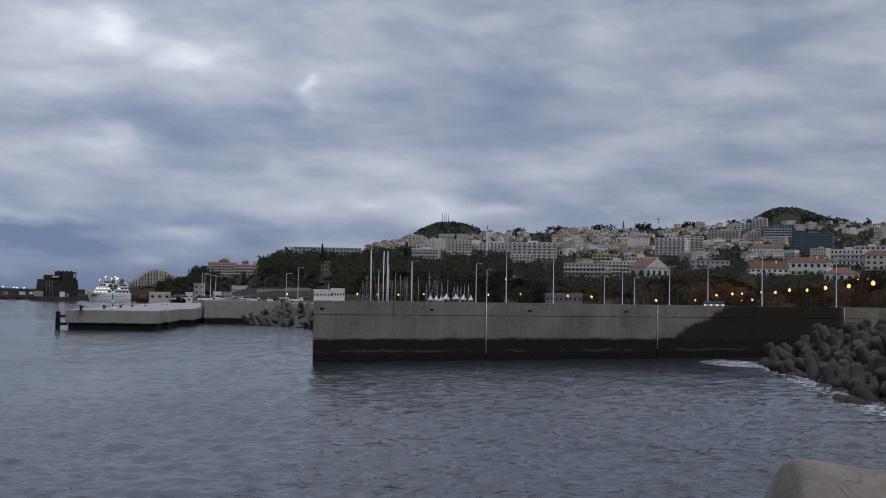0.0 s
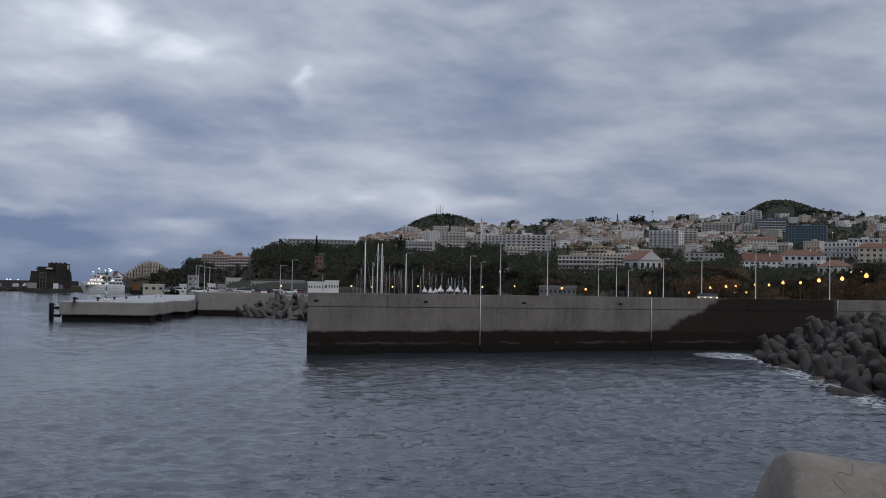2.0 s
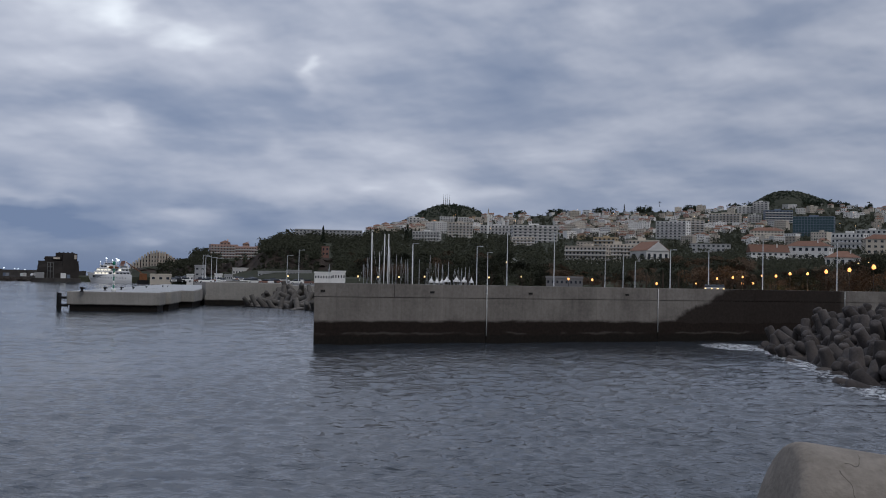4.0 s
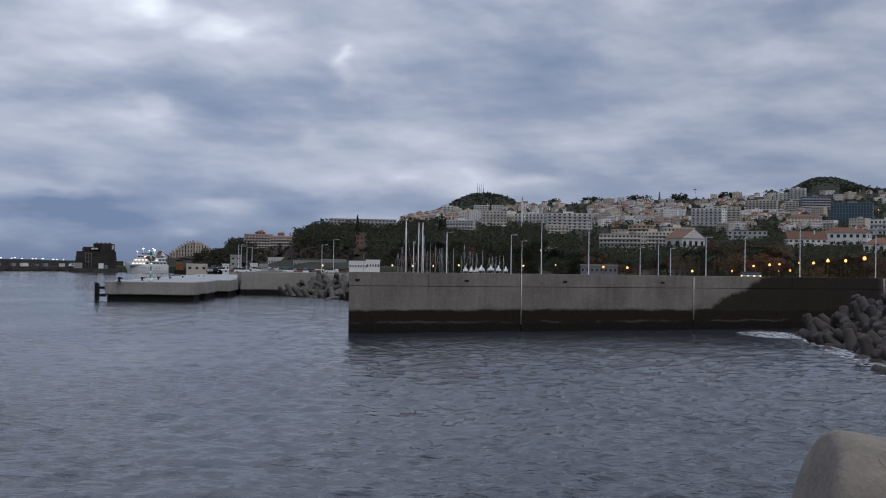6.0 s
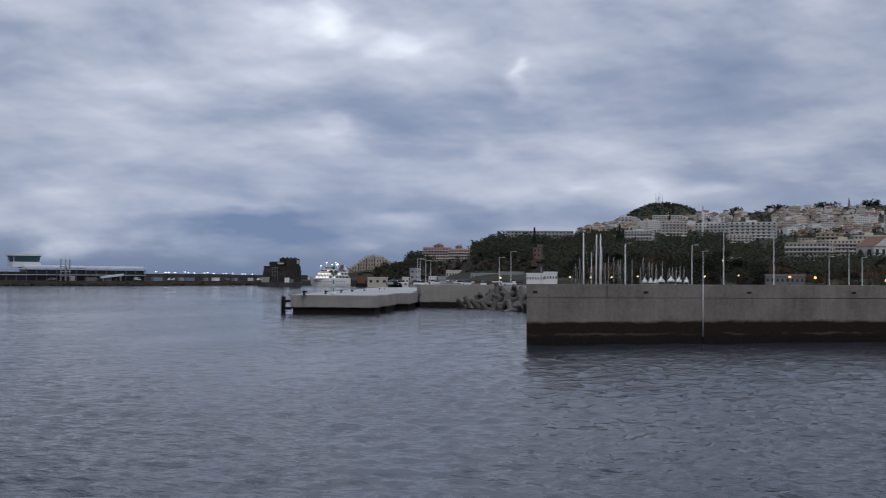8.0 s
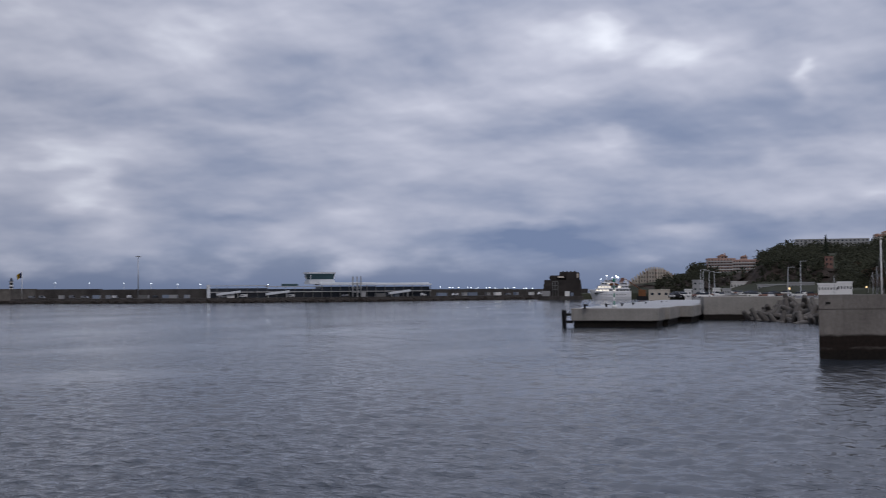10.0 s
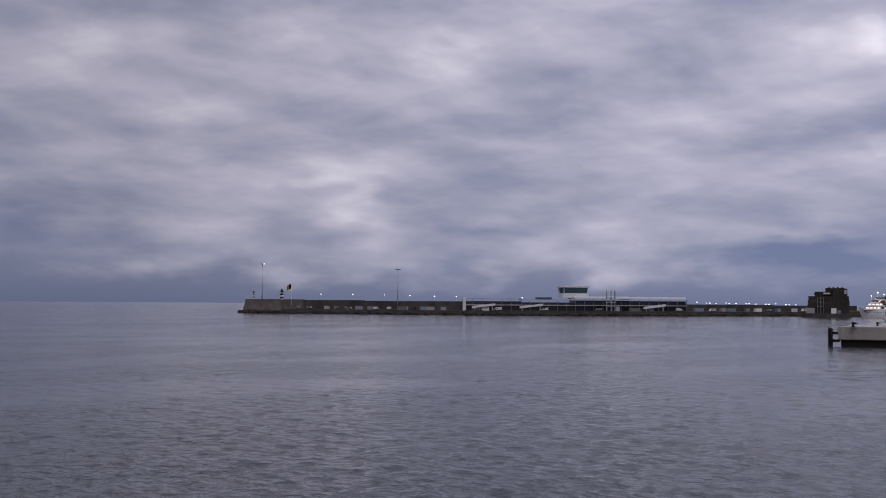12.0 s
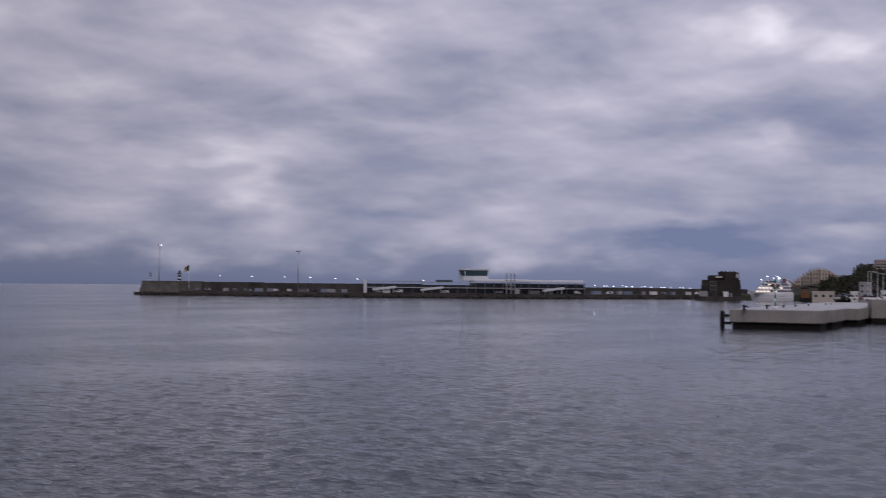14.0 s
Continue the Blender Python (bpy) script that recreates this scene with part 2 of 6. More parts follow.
def sea_material():
    m = bpy.data.materials.new("sea_water")
    m.use_nodes = True
    g = Graph(m.node_tree)
    b = m.node_tree.nodes["Principled BSDF"]
    co = g.node("ShaderNodeTexCoord").outputs["Object"]
    x, y, z = g.node("ShaderNodeSeparateXYZ", ins={0: co}).outputs
    n1 = g.noise(co, 0.02, 3, 0.5)
    body = g.ramp(n1, [(0.35, (0.024, 0.031, 0.040)), (0.65, (0.036, 0.043, 0.051))])
    # foam along the foot of the armour blocks and the end of the wall
    shore = g.math("SUBTRACT", x, g.math("ADD", 24.3, g.math("MULTIPLY", g.math("SUBTRACT", y, 95.0), 0.04)))
    ragged = g.math("MULTIPLY", g.math("SUBTRACT", g.noise(co, 0.35, 6, 0.65, 0.5), 0.5), 6.0)
    band = g.smooth(g.math("ABSOLUTE", g.math("ADD", shore, ragged)), 1.5, 0.2)
    reach = g.math("MULTIPLY", g.smooth(y, 60.0, 75.0), g.smooth(y, 134.0, 122.0))
    # a churned patch in the corner between wall and blocks
    cx = g.math("DIVIDE", g.math("SUBTRACT", x, 23.2), 4.0)
    cy = g.math("DIVIDE", g.math("SUBTRACT", y, 126.0), 8.0)
    cr = g.math("ADD", g.math("ADD", g.math("MULTIPLY", cx, cx), g.math("MULTIPLY", cy, cy)), g.math("MULTIPLY", ragged, 0.22))
    churn = g.smooth(cr, 1.1, 0.2)
    lace = g.smooth(g.noise(co, 1.5, 5, 0.7, 1.0), 0.42, 0.62)
    foam = g.math("MULTIPLY", g.math("MAXIMUM", g.math("MULTIPLY", band, reach), churn), g.math("ADD", 0.06, g.math("MULTIPLY", lace, 0.94)))
    g.put(b.inputs["Base Color"], g.mix(foam, body, (0.62, 0.64, 0.66)))
    g.put(b.inputs["Roughness"], g.math("ADD", 0.10, g.math("MULTIPLY", foam, 0.6)))
    b.inputs["IOR"].default_value = 1.33
    flat = g.vmath("MULTIPLY", co, (0.75, 1.0, 1.0)).outputs[0]
    h1 = g.math("MULTIPLY", g.math("POWER", g.noise(flat, 1.5, 3, 0.5, 0.15), 2.2), 2.4)
    # calm lanes and ruffled ones
    lane = g.smooth(g.noise(g.vmath("MULTIPLY", co, (0.6, 0.3, 1.0)).outputs[0], 0.06, 3, 0.5, 0.5), 0.34, 0.62)
    h1 = g.math("MULTIPLY", h1, g.math("ADD", 0.25, g.math("MULTIPLY", lane, 0.80)))
    h2 = g.noise(flat, 0.8, 4, 0.55, 0.3)
    hh = g.math("ADD", g.math("MULTIPLY", h1, 0.8), g.math("MULTIPLY", h2, 0.35))
    bp = g.node("ShaderNodeBump", ins={"Strength": 0.44, "Distance": 0.35, "Height": hh})
    g.put(b.inputs["Normal"], bp)
    return m


M_SEA = sea_material()
M_MOLE = quay_concrete("mole_concrete", 2.3, stain_x=38.0, rag=0.8)
M_QUAY = quay_concrete("quay_concrete", 1.15, rag=0.35, weedy=0.95, light=(0.31, 0.29, 0.26), dark=(0.21, 0.20, 0.18))
# paler than the quay sides: the wet deck's sky reflection is put into the colour
M_DECKSHEEN = material("deck_sheen_concrete", (0.36, 0.36, 0.35), (0.28, 0.28, 0.27), rough=0.5, scale=0.4, bump=0.05, specular=0.3)
M_BLOCK = material("armour_concrete", (0.098, 0.086, 0.080), (0.022, 0.019, 0.018), rough=0.75, scale=0.6, bump=0.4, random=0.25)
M_BLOCK_DRY = material("dry_armour_concrete", (0.150, 0.138, 0.125), (0.050, 0.046, 0.042), rough=0.9, scale=0.6, bump=0.4, random=0.25)
M_LEG = material("pale_concrete", (0.270, 0.240, 0.205), (0.150, 0.130, 0.110), rough=0.9, scale=1.6, fine=8, bump=0.9, cracks=True)
M_BREAK = material("breakwater_masonry", (0.085, 0.078, 0.072), (0.022, 0.020, 0.019), rough=0.95, scale=0.12, bump=0.4)
M_DECK = material("quay_asphalt", (0.16, 0.16, 0.155), (0.10, 0.10, 0.10), rough=0.9, scale=0.2)
M_ROCK = material("basalt_rock", (0.055, 0.046, 0.040), (0.020, 0.018, 0.016), rough=0.95, scale=0.08, bump=0.6)
M_LAND = material("scrub_hillside", (0.050, 0.052, 0.034), (0.022, 0.025, 0.017), rough=1.0, scale=0.02, fine=18, bump=0.3)
M_PAVE = material("promenade_paving", (0.30, 0.29, 0.27), (0.22, 0.21, 0.20), rough=0.9, scale=0.5)


# ======== building helpers ========
def part(name, bm, mat, parent=None, label="", m=None):
    """Links a bmesh as one mesh object, under a thing or a part where given."""
    me = bpy.data.meshes.new(name)
    bm.to_mesh(me)
    bm.free()
    me.materials.append(mat)
    ob = new(name, me)
    if parent is not None:
        ob.parent = parent
    if m is not None:
        ob.matrix_basis = m
    return tagged(ob, label)


def box(bm, x0, x1, y0, y1, z0, z1, bevel=0.0):
    r = bmesh.ops.create_cube(bm, size=1.0, matrix=Matrix.LocRotScale(((x0 + x1) / 2, (y0 + y1) / 2, (z0 + z1) / 2), None, (x1 - x0, y1 - y0, z1 - z0)))
    if bevel:
        es = {e for v in r["verts"] for e in v.link_edges}
        bmesh.ops.bevel(bm, geom=list(es), offset=bevel, segments=2, affect="EDGES", profile=0.6)
    return bm


def lathe(bm, profile, segs=12, m=Matrix(), smooth=True):
    """A turned body: (radius, height) rows about z, closed at both ends."""
    rings = []
    for r, z in profile:
        rings.append([bm.verts.new(m @ Vector((r * math.cos(2 * math.pi * k / segs), r * math.sin(2 * math.pi * k / segs), z))) for k in range(segs)])
    for a, b in zip(rings, rings[1:]):
        for k in range(segs):
            bm.faces.new((a[k], a[(k + 1) % segs], b[(k + 1) % segs], b[k])).smooth = smooth
    bm.faces.new(list(reversed(rings[0])))
    bm.faces.new(rings[-1])
    return bm


def prism(bm, outline, z0, z1, top=1.0):
    """An upright prism over a ground outline (counter-clockwise)."""
    a = [bm.verts.new((x, y, z0)) for x, y in outline]
    b = [bm.verts.new((x, y, z1)) for x, y in outline]
    n = len(a)
    for k in range(n):
        bm.faces.new((a[k], a[(k + 1) % n], b[(k + 1) % n], b[k]))
    bm.faces.new(list(reversed(a)))
    bm.faces.new(b)
    return bm


def empty(name, m, label, category, group="", kind=""):
    o = new(name)
    o.empty_display_size = 0.2
    o.matrix_basis = m
    return tagged(o, label, category, group, kind)


# ======== the sea: one sheet to the horizon, with waves ========
def build_sea():
    azs = np.concatenate([np.arange(-66, 24, 0.17), np.arange(24, 294, 6.0)])
    ds = [1.0, 8.0, 20.0, 28.0]
    while ds[-1] < 1100:
        ds.append(ds[-1] * 1.0078)
    ds += [1300, 1700, 2400, 3400, 5000, 9000, 20000]
    ds = np.array(ds)
    A, D = np.meshgrid(np.radians(azs), ds)
    X, Y = D * np.sin(A), D * np.cos(A)
    rng = np.random.default_rng(4)
    Z = np.zeros_like(X)
    for lam, amp, n in ((13.0, 0.020, 4), (6.0, 0.018, 6), (3.0, 0.020, 10), (1.6, 0.022, 14), (0.95, 0.015, 16)):
        for _ in range(n):
            th = math.radians(-70) + rng.normal(0, 0.6)
            k = 2 * math.pi / (lam * rng.uniform(0.7, 1.4))
            ph = k * (X * math.cos(th) + Y * math.sin(th)) + rng.uniform(0, 6.28)
            res = np.clip(k * D * math.radians(0.17) * 1.2, 0, 3)
            w = amp * rng.uniform(0.6, 1.2) * np.clip(2.2 - res, 0, 1)
            if lam < 2:
                Z += w * 1.15 * (1 - 2 * np.sqrt(np.sin(ph / 2) ** 2 + 0.02))
            else:
                Z += w * (np.sin(ph) + 0.3 * np.sin(2 * ph + 1.2))
    gust = 0.75 + 0.35 * np.sin(X * 0.031 + 1.0) * np.sin(Y * 0.023 + X * 0.011)
    Z *= 0.60 * gust * np.clip((1100 - D) / 500, 0, 1)
    Z[D < 25] = 0
    nr, nc = X.shape
    co = np.stack([X, Y, Z], -1).reshape(-1, 3)
    i = np.arange(nr - 1)[:, None] * nc
    j = np.arange(nc)[None, :]
    j2 = (j + 1) % nc
    quads = np.stack([i + j, i + nc + j, i + nc + j2, i + j2], -1).reshape(-1, 4)
    me = bpy.data.meshes.new("water")
    me.vertices.add(len(co))
    me.vertices.foreach_set("co", co.ravel())
    me.loops.add(quads.size)
    me.loops.foreach_set("vertex_index", quads.ravel().astype(np.int32))
    me.polygons.add(len(quads))
    me.polygons.foreach_set("loop_start", np.arange(0, quads.size, 4, dtype=np.int32))
    me.update(calc_edges=True)
    me.polygons.foreach_set("use_smooth", np.ones(len(quads), dtype=bool))
    me.validate()
    if me.polygons[len(quads) // 2].normal.z < 0:
        me.flip_normals()
    me.materials.append(M_SEA)
    tagged(new("water", me), "dark grey-blue rippled sea water under clouds", "water", kind="structure")


build_sea()

# ======== land ========
RIDGE = [(-24, -0.6), (-20.8, -0.4), (-20.0, 0.05), (-19.5, 0.2), (-18.3, 0.55), (-17.3, 0.6), (-16.3, 0.75), (-15.7, 0.72), (-14.3, 0.95), (-13.3, 1.35),
         (-12.6, 1.65), (-11.6, 1.9), (-9.3, 1.98), (-6.8, 2.35), (-5.5, 2.7), (-4.0, 2.85), (-2.0, 3.0), (0.6, 3.15), (4.9, 3.35), (8.2, 3.45), (10.6, 3.6),
         (12.7, 3.75), (14.3, 3.75), (17.2, 3.6), (30, 3.6)]
REACH = [(-24, 760), (-18, 800), (-13, 950), (-9, 1250), (-5, 1900), (0, 2200), (30, 2200)]
SHORE = [(-24, 720), (-16, 640), (-13, 480), (-9, 380), (30, 330)]
HILLS = ((2600, [(-7.6, 2.2), (-7.2, 2.45), (-6, 2.85), (-5.2, 3.28), (-4.7, 3.54), (-4.2, 3.64), (-3.6, 3.66), (-3.0, 3.60), (-2.5, 3.46), (-2.1, 3.2), (-1.2, 2.6)]),
         (2700, [(9.3, 3.2), (10.6, 3.6), (11.3, 4.0), (11.9, 4.34), (12.4, 4.46), (13.1, 4.46), (13.7, 4.30), (14.3, 4.08), (15.2, 3.8), (16.8, 3.4)]))
E_SHORE = -0.33


def land_el(az, d):
    """Elevation angle, from the promenade, of the land at a bearing and distance."""
    er, dr, ds = lerp_table(RIDGE, az), lerp_table(REACH, az), lerp_table(SHORE, az)
    t = max(0.0, min(1.0, (d - ds) / (dr - ds)))
    return E_SHORE + (er - E_SHORE) * t ** 0.8


def land_z(az, d):
    ds, dr = lerp_table(SHORE, az), lerp_table(REACH, az)
    if d < ds:
        z = 2.5
    else:
        dd = min(d, dr)
        z = 7.0 + dd * math.tan(radians(land_el(az, dd)))
        z -= max(0.0, d - dr) * 0.03
    for d0, prof in HILLS:
        if prof[0][0] <= az <= prof[-1][0] and abs(d - d0) < 700:
            top = 7 + d0 * math.tan(radians(lerp_table(prof, az)))
            z = max(z, top - 0.16 * abs(d - d0) - 0.0003 * (d - d0) ** 2)
    return z


def spot(az, el):
    """The place on the land seen at a bearing and an elevation angle: position and distance."""
    er, dr, ds = lerp_table(RIDGE, az), lerp_table(REACH, az), lerp_table(SHORE, az)
    t = max(0.0, min(1.0, (el - E_SHORE) / (er - E_SHORE))) ** 1.25
    d = ds + (dr - ds) * t
    return polar(az, d, land_z(az, d)), d


def build_land():
    azs = np.concatenate([np.arange(-22, 30, 0.2)])
    fr = np.concatenate([np.linspace(0, 1, 60), np.linspace(1.02, 1.9, 40)])
    verts, faces = [], []
    nc = len(azs)
    noise.seed_set(3)
    for f in fr:
        for a in azs:
            ds, dr = lerp_table(SHORE, a), lerp_table(REACH, a)
            d = ds + (dr - ds) * f
            z = land_z(a, d)
            p = polar(a, d)
            z += noise.fractal(p * 0.01, 1.0, 2.0, 5) * 3.0 * min(1, f * 6)
            if f == 0:
                z = -3
            verts.append((p.x, p.y, z))
    for i in range(len(fr) - 1):
        for j in range(nc - 1):
            k = i * nc + j
            faces.append((k, k + 1, k + nc + 1, k + nc))
    me = bpy.data.meshes.new("ground")
    me.from_pydata(verts, [], faces)
    me.polygons.foreach_set("use_smooth", [True] * len(faces))
    me.materials.append(M_LAND)
    tagged(new("ground", me), "dark scrub-covered hillside above the harbour town", "hillside", kind="structure")


build_land()

def build_cliff():
    """The bare rock face below the hotels, at the back of the harbour."""
    M_CLIFF = material("cliff_basalt", (0.075, 0.058, 0.048), (0.016, 0.014, 0.012), rough=0.95, scale=0.10, fine=9, bump=1.0)
    azs = np.arange(-19.6, -6.0, 0.12)
    top = [(-19.6, 0.0), (-18.8, 0.12), (-17.0, 0.3), (-15.0, 0.5), (-13.6, 0.75), (-13.0, 1.15), (-12.0, 1.2), (-11.0, 1.05), (-10.0, 0.85), (-8.5, 0.7), (-6.0, 0.3)]
    verts, faces = [], []
    for a in azs:
        for k in range(12):
            f = k / 11
            d = lerp_table([(-19.6, 690), (-15, 620), (-13, 560), (-6, 500)], a) + 26 * f
            z1 = 7 + d * math.tan(radians(lerp_table(top, a)))
            p = polar(a, d)
            n = noise.fractal(Vector((p.x, p.y, f * 30)) * 0.06, 1.0, 2.0, 5)
            q = polar(a, d + 11 * n)
            verts.append((q.x, q.y, 2 + (z1 - 2 + n * 2.0) * f))
    for i in range(len(azs) - 1):
        for k in range(11):
            b = i * 12 + k
            faces.append((b, b + 12, b + 13, b + 1))
    me = bpy.data.meshes.new("cliff")
    me.from_pydata(verts, [], faces)
    me.materials.append(M_CLIFF)
    tagged(new("cliff", me), "brown bare rock cliff behind the harbour", "cliff", kind="structure")


build_cliff()

# ======== the mole: a long concrete wall, wet at its foot ========
MOLE_A = Vector((-21.0, 113.0, 0))
MOLE_DIR = math.degrees(math.atan2(0.481, 0.877))
MOLE_M = pose(MOLE_A.x, MOLE_A.y, 0, 0, 0, MOLE_DIR)
MOLE_TOP = 6.15


def build_mole():
    thing = empty("sea_wall", MOLE_M, "long grey concrete harbour wall with dark wet foot", "sea wall", kind="structure")
    skew = 0.65
    joints = [0.0, 8.7, 19.4, 41.6, 55.8, 70.0, 90.0, 120.0]
    for a, b in zip(joints, joints[1:]):
        x0 = a + (0.03 if a else 0)
        o = [(x0, 0), (b - 0.03, 0), (b - 0.03, 3.0), (x0 + (skew * 3.0 if not a else 0), 3.0)]
        if a in (0.0, 19.4, 41.6, 70.0):
            e = {0.0: 19.4, 19.4: 41.6, 41.6: 70.0, 70.0: 120.0}[a] - 0.03
            o = [(x0, 0), (e, 0), (e, 3.0), (x0 + (skew * 3.0 if not a else 0), 3.0)]
            bm = bmesh.new()
            prism(bm, o, -3.0, MOLE_TOP - 1.42)
            part("lower_panel", bm, M_MOLE, thing)
        bm = bmesh.new()
        prism(bm, [(x0, 0.05), (b - 0.03, 0.05), (b - 0.03, 3.0), (x0 + (skew * 3.0 if not a else 0), 3.0)], MOLE_TOP - 1.36, MOLE_TOP)
        part("parapet_panel", bm, M_MOLE, thing)
    bm = bmesh.new()
    prism(bm, [(0.4, 0.3), (119, 0.3), (119, 2.7), (2.2, 2.7)], -2.9, MOLE_TOP - 0.15)
    part("core", bm, M_MOLE, thing)


build_mole()


# ======== the low pier and the quay behind it ========
def build_pier():
    # local x across the pier (to the right), y along it, away from the sea end
    thing = empty("low_pier", pose(-77.3, 187.6, 0, 0, 0, 11.0), "low pale concrete pier with dark wet base", "pier", kind="structure")
    for x0, x1, y0, y1, top in ((0.0, 15.4, 0.0, 9.0, 3.3), (0.3, 16.2, 9.5, 27.0, 3.3), (0.2, 18.6, 27.6, 46.0, 3.3), (0.2, 17.5, 46.4, 130.0, 3.3)):
        bm = bmesh.new()
        box(bm, x0 + 0.4, x1 - 0.4, y0 + 0.4, y1 - 0.4, -3, 1.3)
        part("footing", bm, M_QUAY, thing)
        bm = bmesh.new()
        box(bm, x0, x1, y0, y1, 1.0, top, bevel=0.13)
        part("pier_deck", bm, M_QUAY, thing)
        # thin slab added on top to carry the painted sky sheen
        bm = bmesh.new()
        box(bm, x0 + 0.35, x1 - 0.35, y0 + 0.35, y1 - 0.2, top - 0.05, top + 0.03)
        part("deck_screed", bm, M_DECKSHEEN, thing, "pale wet deck top with sky sheen in its colour")


build_pier()


# ======== the breakwater across the harbour ========
BREAK = [(-541, 433), (-475, 449), (-410, 474), (-360, 518), (-322, 570), (-285, 640), (-262, 715)]


def offset(path, k):
    out = []
    for i, p in enumerate(path):
        a, b = Vector(path[max(i - 1, 0)]), Vector(path[min(i + 1, len(path) - 1)])
        d = (b - a).normalized()
        out.append((p[0] - d.y * k, p[1] + d.x * k))
    return out


def build_breakwater():
    thing = empty("breakwater", Matrix(), "long dark stone breakwater with quay and high parapet wall", "breakwater", kind="structure")
    front, back = BREAK, offset(BREAK, 34)
    for i in range(len(BREAK) - 1):
        bm = bmesh.new()
        prism(bm, [front[i], front[i + 1], back[i + 1], back[i]], -4, 2.6)
        part("quay", bm, M_BREAK, thing)
        w0, w1 = offset(BREAK, 24), offset(BREAK, 27)
        bm = bmesh.new()
        prism(bm, [w0[i], w0[i + 1], w1[i + 1], w1[i]], 2.604, 8.0 - 0.35 * i)
        part("parapet_wall", bm, M_BREAK, thing)
    bm = bmesh.new()
    foot, crown = [(-543, 431.5), (-516, 438), (-523, 467), (-550, 460)], [(-541.7, 432.6), (-517, 439), (-524, 465), (-548, 458.5)]
    rows = [[bm.verts.new((x, y, -4)) for x, y in foot], [bm.verts.new((x, y, 2)) for x, y in foot], [bm.verts.new((x, y, 7.7)) for x, y in crown],
            [bm.verts.new((x * 1.0008, y * 0.9995, 7.7)) for x, y in crown], [bm.verts.new((x * 1.0008, y * 0.9995, 8.3)) for x, y in crown]]
    for p, q in zip(rows, rows[1:]):
        for k in range(4):
            bm.faces.new((p[k], p[(k + 1) % 4], q[(k + 1) % 4], q[k]))
    bm.faces.new(rows[-1])
    part("head", bm, material("head_masonry", (0.150, 0.135, 0.118), (0.050, 0.045, 0.040), rough=0.95, scale=0.25, bump=0.4), thing)
    bm = bmesh.new()
    prism(bm, [(-546, 430), (-515, 436.5), (-516, 439), (-544.5, 433.5)], -4, 1.6)
    part("apron", bm, M_ROCK, thing)


build_breakwater()

# fittings of the sea wall
M_PIPE = material("white_plastic", (0.62, 0.61, 0.58), (0.45, 0.44, 0.42), rough=0.5, scale=2.0)
M_SLOT = material("dark_recess", (0.030, 0.028, 0.026), rough=0.9)
M_STEEL = material("galvanised_steel", (0.46, 0.47, 0.48), (0.34, 0.35, 0.36), rough=0.45, metal=0.6, scale=3.0)
M_DARK = material("black_rubber", (0.022, 0.022, 0.024), (0.012, 0.012, 0.012), rough=0.7, scale=2.0)
M_WHITE = material("white_paint", (0.78, 0.77, 0.74), (0.64, 0.63, 0.60), rough=0.6, scale=0.3)
M_GREEN = material("green_paint", (0.03, 0.22, 0.14), rough=0.5)
M_GLASS = material("dark_glass", (0.030, 0.036, 0.045), (0.018, 0.022, 0.028), rough=0.2, scale=0.4, bump=0.0, specular=0.45)
M_TEAL = material("teal_glass", (0.045, 0.085, 0.095), (0.030, 0.060, 0.070), rough=0.22, scale=0.2, bump=0.0, specular=0.45)
M_SODIUM = glow("sodium_lamp", (1.0, 0.43, 0.13), 1.75)
M_COOL = glow("cool_lamp", (0.85, 0.95, 1.0), 2.2)
M_WARM = glow("warm_lamp", (1.0, 0.66, 0.30), 1.5)


def fit_out_mole():
    for s in (0.9, 13.0, 24.8, 37.4):
        bm = box(bmesh.new(), -0.24, 0.24, -0.04, 0.06, -0.11, 0.11)
        tagged(part("drain_opening", bm, M_SLOT, None, "dark rectangular drain slot in the concrete wall", MOLE_M @ Matrix.Translation((s, 0.03, 5.35))),
               category="drain", group="drain slots of the wall")
    for s, z0 in ((19.4, 0.75), (41.6, 1.1), (70.0, 3.6)):
        bm = lathe(bmesh.new(), [(0.055, z0), (0.055, MOLE_TOP - 0.05)], 8)
        box(bm, -0.09, 0.09, -0.02, 0.12, MOLE_TOP - 0.9, MOLE_TOP - 0.84)
        box(bm, -0.09, 0.09, -0.02, 0.12, 3.9, 3.96)
        tagged(part("drain_pipe", bm, M_PIPE, None, "thin white pipe fixed upright on the concrete wall", MOLE_M @ Matrix.Translation((s, -0.07, 0))),
               category="pipe", group="pipes on the wall")


fit_out_mole()


# ======== armour blocks ========
def tetrapod_mesh(size, seed, mat):
    """A four-legged concrete block; legs taper and have rounded ends."""
    bm = bmesh.new()
    rng = random.Random(seed)
    dirs = [Vector((0, 0, 1))] + [Vector((math.cos(a) * 0.943, math.sin(a) * 0.943, -0.333)) for a in (0.3, 0.3 + 2.0944, 0.3 + 4.1888)]
    for d in dirs:
        q = d.to_track_quat("Z", "Y").to_matrix().to_4x4()
        lathe(bm, [(0.0004 * size, 0.0), (0.190 * size, 0.012 * size), (0.176 * size, 0.15 * size), (0.130 * size, 0.66 * size), (0.124 * size, 0.735 * size), (0.104 * size, 0.765 * size), (0.05 * size, 0.775 * size)], 16, q)
    bmesh.ops.remove_doubles(bm, verts=bm.verts, dist=0.01)
    for v in bm.verts:
        v.co += Vector([rng.uniform(-1, 1) * 0.008 * size for _ in range(3)])
    me = bpy.data.meshes.new("tetrapod")
    bm.to_mesh(me)
    bm.free()
    me.materials.append(mat)
    return me


